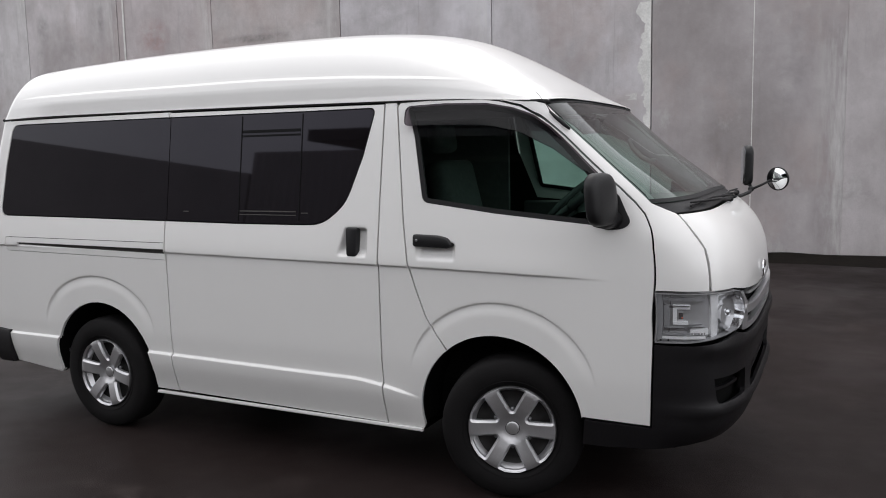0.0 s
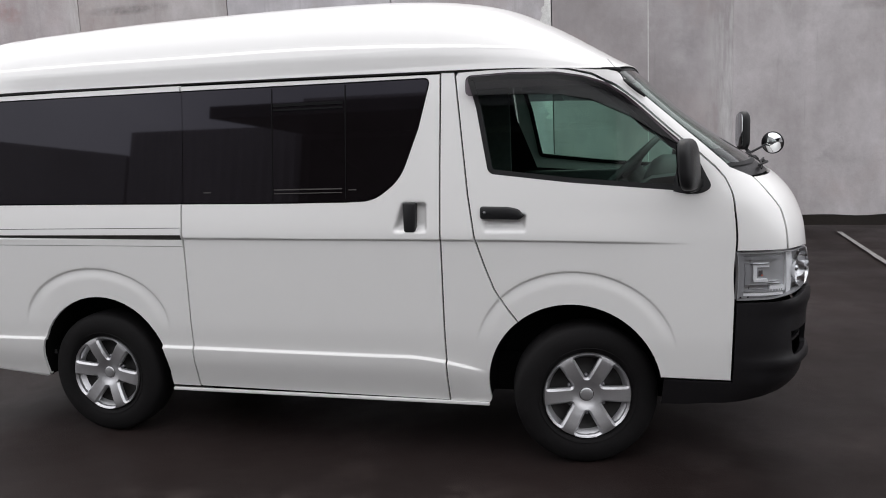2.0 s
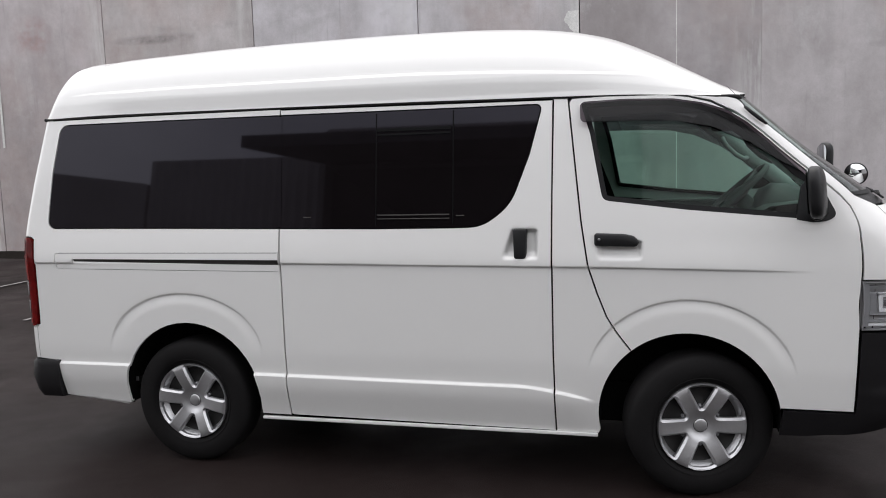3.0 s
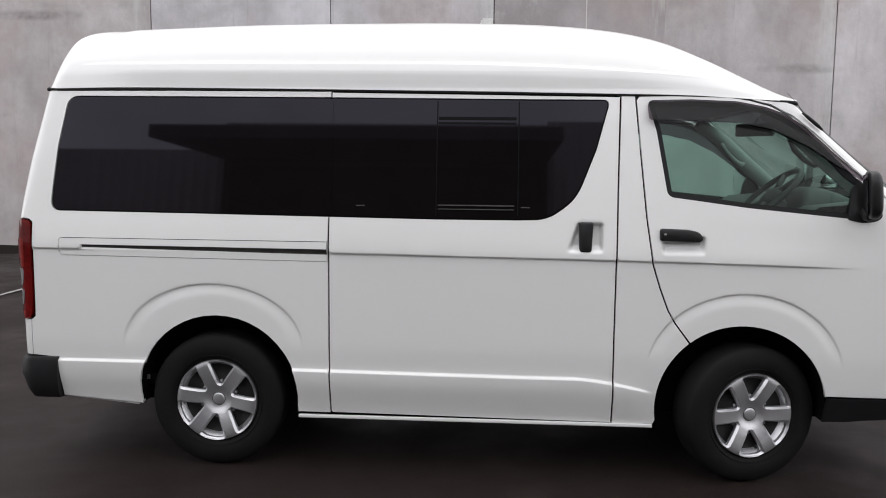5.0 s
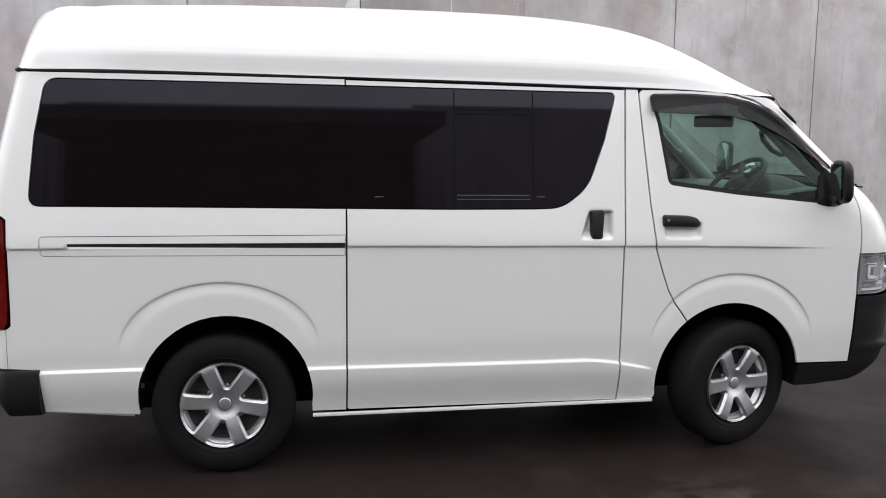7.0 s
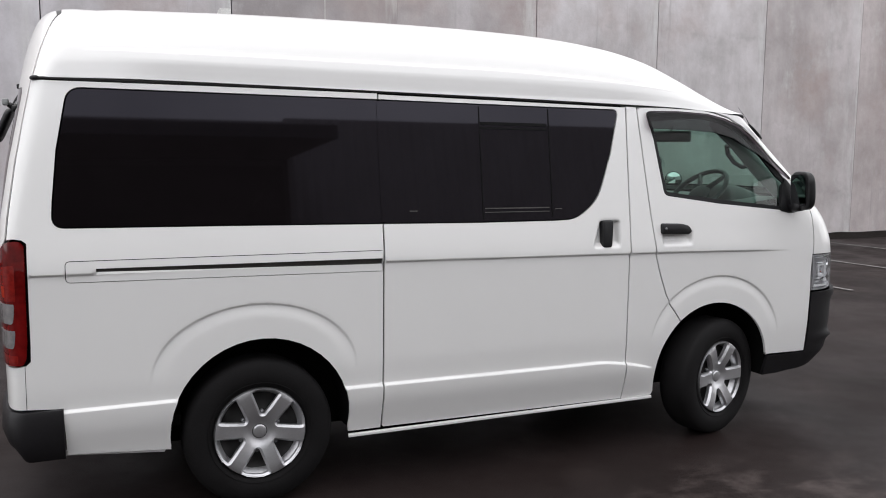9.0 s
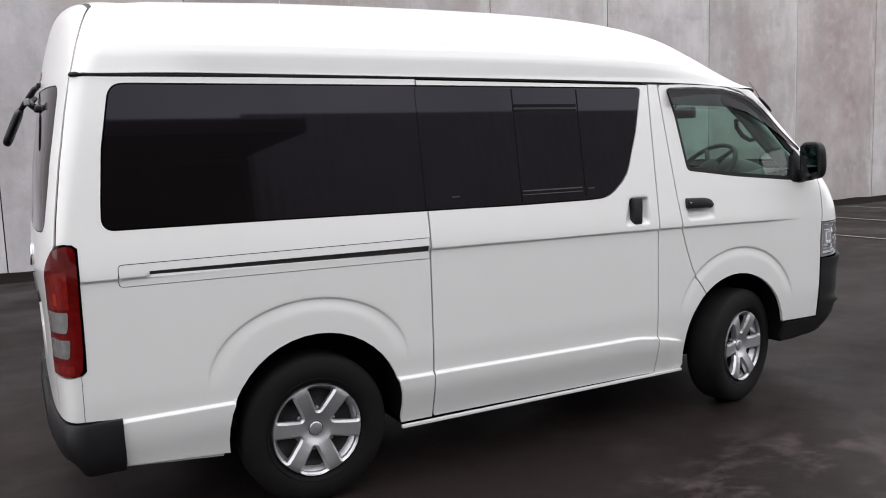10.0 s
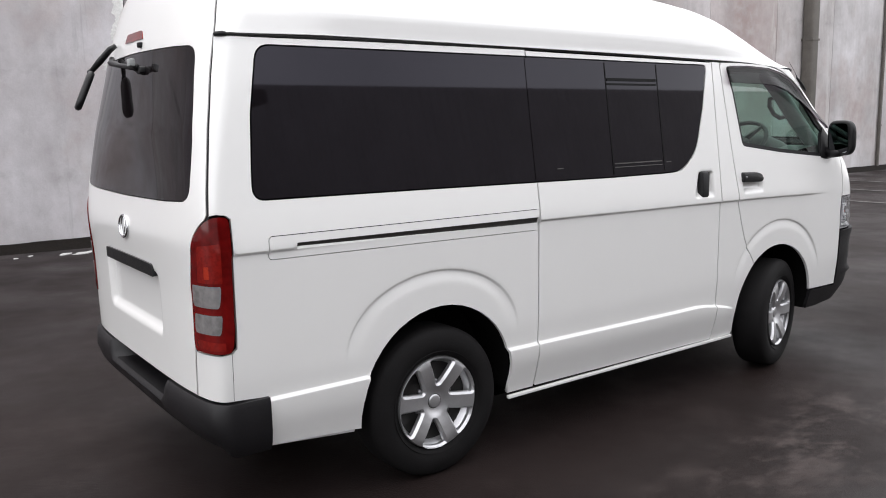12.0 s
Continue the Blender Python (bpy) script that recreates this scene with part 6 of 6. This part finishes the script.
# ---- tailgate fittings ----
bm = bmesh.new()
sheet(bm, rounded(both([(0.0, 0.934), (ts(0.934, 0.345), 0.934, 0.008), (ts(0.985, 0.330), 0.984, 0.012), (0.0, 0.986)])), on_tail(0.008), (), 0.02, 0.03)
part("gate_handle", bm, PLASTIC, tailgate, "black handle strip over the number plate recess")
bm = bmesh.new()
mm = Matrix.Translation((at(TAIL_X, 1.105) - 0.003, 0, 1.105)) @ Matrix.Rotation(radians(4), 4, "Y")
oval_ring(bm, 0.062, 0.045, 0.006, mm)
oval_ring(bm, 0.024, 0.043, 0.005, mm)
part("badge", bm, CHROME, tailgate, "chrome oval badge")
bm = bmesh.new()
sheet(bm, rounded(both([(0.0, 1.863), (0.125, 1.863, 0.008), (0.100, 1.899, 0.010), (0.0, 1.899)])), behind_gate(-0.004), (), 0.02, 0.008)
part("brake_light", bm, BRIGHT_RED, tailgate, "small high red brake light")
bm = bmesh.new()
box(bm, -0.016, 0.006, -0.013, 0.013, -0.011, 0.011, 0.006, Matrix.Translation((tail_face(0.112, 1.839), -0.112, 1.839)))
part("washer_jet", bm, RUBBER, tailgate, "black washer jet")
bm = bmesh.new()
tube(bm, [(-0.918, 0.295, 1.872), (-0.938, 0.310, 1.857), (-0.975, 0.365, 1.805), (-1.006, 0.405, 1.762)], [0.010, 0.014, 0.015, 0.011], 10)
bmesh.ops.create_uvsphere(bm, u_segments=12, v_segments=8, radius=0.016, matrix=Matrix.Translation((-1.006, 0.405, 1.760)))
arm = part("rear_mirror", bm, PLASTIC, tailgate, "black reversing mirror arm")
bm = bmesh.new()
tube(bm, [(-0.940, 0.285, 1.812), (-0.958, 0.235, 1.792), (-0.962, 0.10, 1.772), (-0.955, -0.05, 1.758), (-0.948, -0.13, 1.742)], [0.012, 0.014, 0.010, 0.010, 0.014], 10)
box(bm, -0.962, -0.925, -0.185, -0.125, 1.722, 1.752, 0.009)
tube(bm, [(-0.955, -0.150, 1.742), (-0.975, -0.158, 1.756)], [0.014, 0.012], 10)
part("clamp", bm, PLASTIC, arm, "black clamp bracket over the rear window")
# small pale block just behind the clamp
bm = bmesh.new()
box(bm, -0.998, -0.974, -0.182, -0.142, 1.750, 1.780, 0.005)
part("pale_block", bm, TRIM, arm, "small pale grey block by the clamp")
bm = bmesh.new()
slab(bm, 0.056, 0.092, -0.012, 0.016, 0.046, 0.008)
part("mirror_shell", bm, PLASTIC, arm, "black oblong mirror shell", Matrix.Translation((-1.045, 0.385, 1.680)) @ Matrix.Rotation(radians(24), 4, "Y") @ Matrix.Rotation(radians(-8), 4, "Z"))

# ---- inside the cab ----
bm = bmesh.new()
sect = [(3.20, 0.95), (2.78, 0.95), (2.74, 1.06), (2.77, 1.20), (2.80, 1.275), (2.85, 1.305), (3.05, 1.325), (3.24, 1.318)]
a = [[bm.verts.new((x, y, z)) for x, z in sect] for y in np.linspace(-0.74, 0.74, 9)]
for p, q in zip(a, a[1:]):
    for i in range(len(sect) - 1):
        bm.faces.new((p[i], p[i + 1], q[i + 1], q[i]))
bmesh.ops.recalc_face_normals(bm, faces=bm.faces)
dash = part("dashboard", bm, DASH, van, "grey moulded dashboard")
bm = bmesh.new()
hood = [(2.80, 1.20), (2.815, 1.30), (2.85, 1.365), (2.90, 1.392), (2.97, 1.388), (3.06, 1.360), (3.14, 1.325), (3.18, 1.30)]
rows = []
for k in range(17):
    v = -1 + k / 8
    drop = 1 - abs(v) ** 3.2
    rows.append([bm.verts.new((x, -0.385 + 0.235 * v, 1.20 + (z - 1.20) * max(0.05, drop))) for x, z in hood])
for p, q in zip(rows, rows[1:]):
    for i in range(len(hood) - 1):
        bm.faces.new((p[i], p[i + 1], q[i + 1], q[i]))
bmesh.ops.recalc_face_normals(bm, faces=bm.faces)
part("instrument_hood", bm, DARK_TRIM, dash, "dark instrument hood")
bm = bmesh.new()
box(bm, 2.72, 2.98, 0.10, 0.60, 1.15, 1.28, 0.04)
part("glove_box", bm, DASH, dash)
hub = Matrix.Translation((2.735, -0.375, 1.345)) @ Matrix.Rotation(radians(-42), 4, "Y")
bm = bmesh.new()
tube(bm, [hub @ Vector((0.19 * math.cos(2 * math.pi * k / 40), 0.19 * math.sin(2 * math.pi * k / 40), 0)) for k in range(40)], 0.0145, 10, True)
for ang in (35, 145, 215, 325):
    tube(bm, [hub @ Vector((0.04 * math.cos(radians(ang)), 0.04 * math.sin(radians(ang)), -0.015)), hub @ Vector((0.185 * math.cos(radians(ang)), 0.185 * math.sin(radians(ang)), 0))], [0.018, 0.012], 8)
bmesh.ops.create_uvsphere(bm, u_segments=20, v_segments=10, radius=1.0, matrix=hub @ Matrix.Translation((0, 0, -0.015)) @ Matrix.Diagonal((0.075, 0.075, 0.03, 1)))
tube(bm, [hub @ Vector((0, 0, -0.02)), hub @ Vector((0, 0, -0.25))], [0.045, 0.05], 12)
part("steering_wheel", bm, DARK_TRIM, van, "dark steering wheel and column")
bm = bmesh.new()
box(bm, -0.014, 0.014, -0.12, 0.12, -0.034, 0.034, 0.012, Matrix.Translation((2.725, -0.13, 1.685)) @ Matrix.Rotation(radians(35), 4, "Z"))
tube(bm, [(2.715, -0.12, 1.70), (2.75, -0.10, 1.745)], 0.008, 8)
part("inside_mirror", bm, DARK_TRIM, van, "dark inside mirror")
for sg in (-1, 1):
    bm = bmesh.new()
    tube(bm, [(2.61, sg * 0.640, 1.755), (2.775, sg * 0.645, 1.640), (2.935, sg * 0.655, 1.495), (3.09, sg * 0.665, 1.365), (3.19, sg * 0.67, 1.27)], [0.040, 0.046, 0.048, 0.046, 0.044], 12)
    post = part("pillar_trim", bm, TRIM, van, "grey windshield pillar trim")
    bm = bmesh.new()
    tube(bm, [(2.765, sg * 0.630, 1.630), (2.755, sg * 0.585, 1.617), (2.78, sg * 0.570, 1.575), (2.83, sg * 0.570, 1.525), (2.875, sg * 0.585, 1.500), (2.905, sg * 0.630, 1.510)], 0.014, 10)
    bmesh.ops.create_uvsphere(bm, u_segments=10, v_segments=8, radius=0.02, matrix=Matrix.Translation((2.765, sg * 0.630, 1.630)))
    bmesh.ops.create_uvsphere(bm, u_segments=10, v_segments=8, radius=0.02, matrix=Matrix.Translation((2.905, sg * 0.630, 1.510)))
    part("grab_handle", bm, DARK_TRIM if sg < 0 else TRIM, post, "grab handle")
    # seat
    sc = sg * 0.40
    bm = bmesh.new()
    box(bm, 1.72, 2.22, sc - 0.24, sc + 0.24, 0.82, 0.98, 0.05)
    seat = part("seat", bm, CLOTH, van, "grey cloth seat")
    bm = bmesh.new()
    box(bm, -0.07, 0.07, -0.24, 0.24, 0.0, 0.62, 0.05)
    part("backrest", bm, CLOTH, seat, "", Matrix.Translation((1.83, sc, 0.92)) @ Matrix.Rotation(radians(-14), 4, "Y"))
    bm = bmesh.new()
    box(bm, -0.05, 0.05, -0.13, 0.13, 0.0, 0.19, 0.045)
    part("headrest", bm, CLOTH, seat, "", Matrix.Translation((1.66, sc, 1.57)) @ Matrix.Rotation(radians(-8), 4, "Y"))
    # inner door face below the window
    bm = bmesh.new()
    box(bm, 2.05, 3.05, sg * 0.745 - 0.02, sg * 0.745 + 0.02, 0.80, 1.262, 0.015)
    part("door_lining", bm, DARK_TRIM, van, "dark door lining")
for sg in (-1, 1):
    bm = bmesh.new()
    box(bm, 1.25, 1.97, sg * 0.70 - 0.012, sg * 0.70 + 0.012, 0.80, 1.78, 0.005)
    part("side_lining", bm, CLOTH, van, "grey cabin side lining", smooth=False)
bm = bmesh.new()
box(bm, 1.25, 2.66, -0.69, 0.69, 1.788, 1.80)
part("headlining", bm, TRIM, van, "grey headlining", smooth=False)
bm = bmesh.new()
box(bm, 1.22, 1.25, -0.74, 0.74, 0.7, 1.80)
part("cabin_back", bm, CLOTH, van, "dark rear of the cabin", smooth=False)
bm = bmesh.new()
box(bm, 1.25, 3.1, -0.74, 0.74, 0.775, 0.80)
part("cab_floor", bm, DARK_TRIM, van, "dark cab floor", smooth=False)
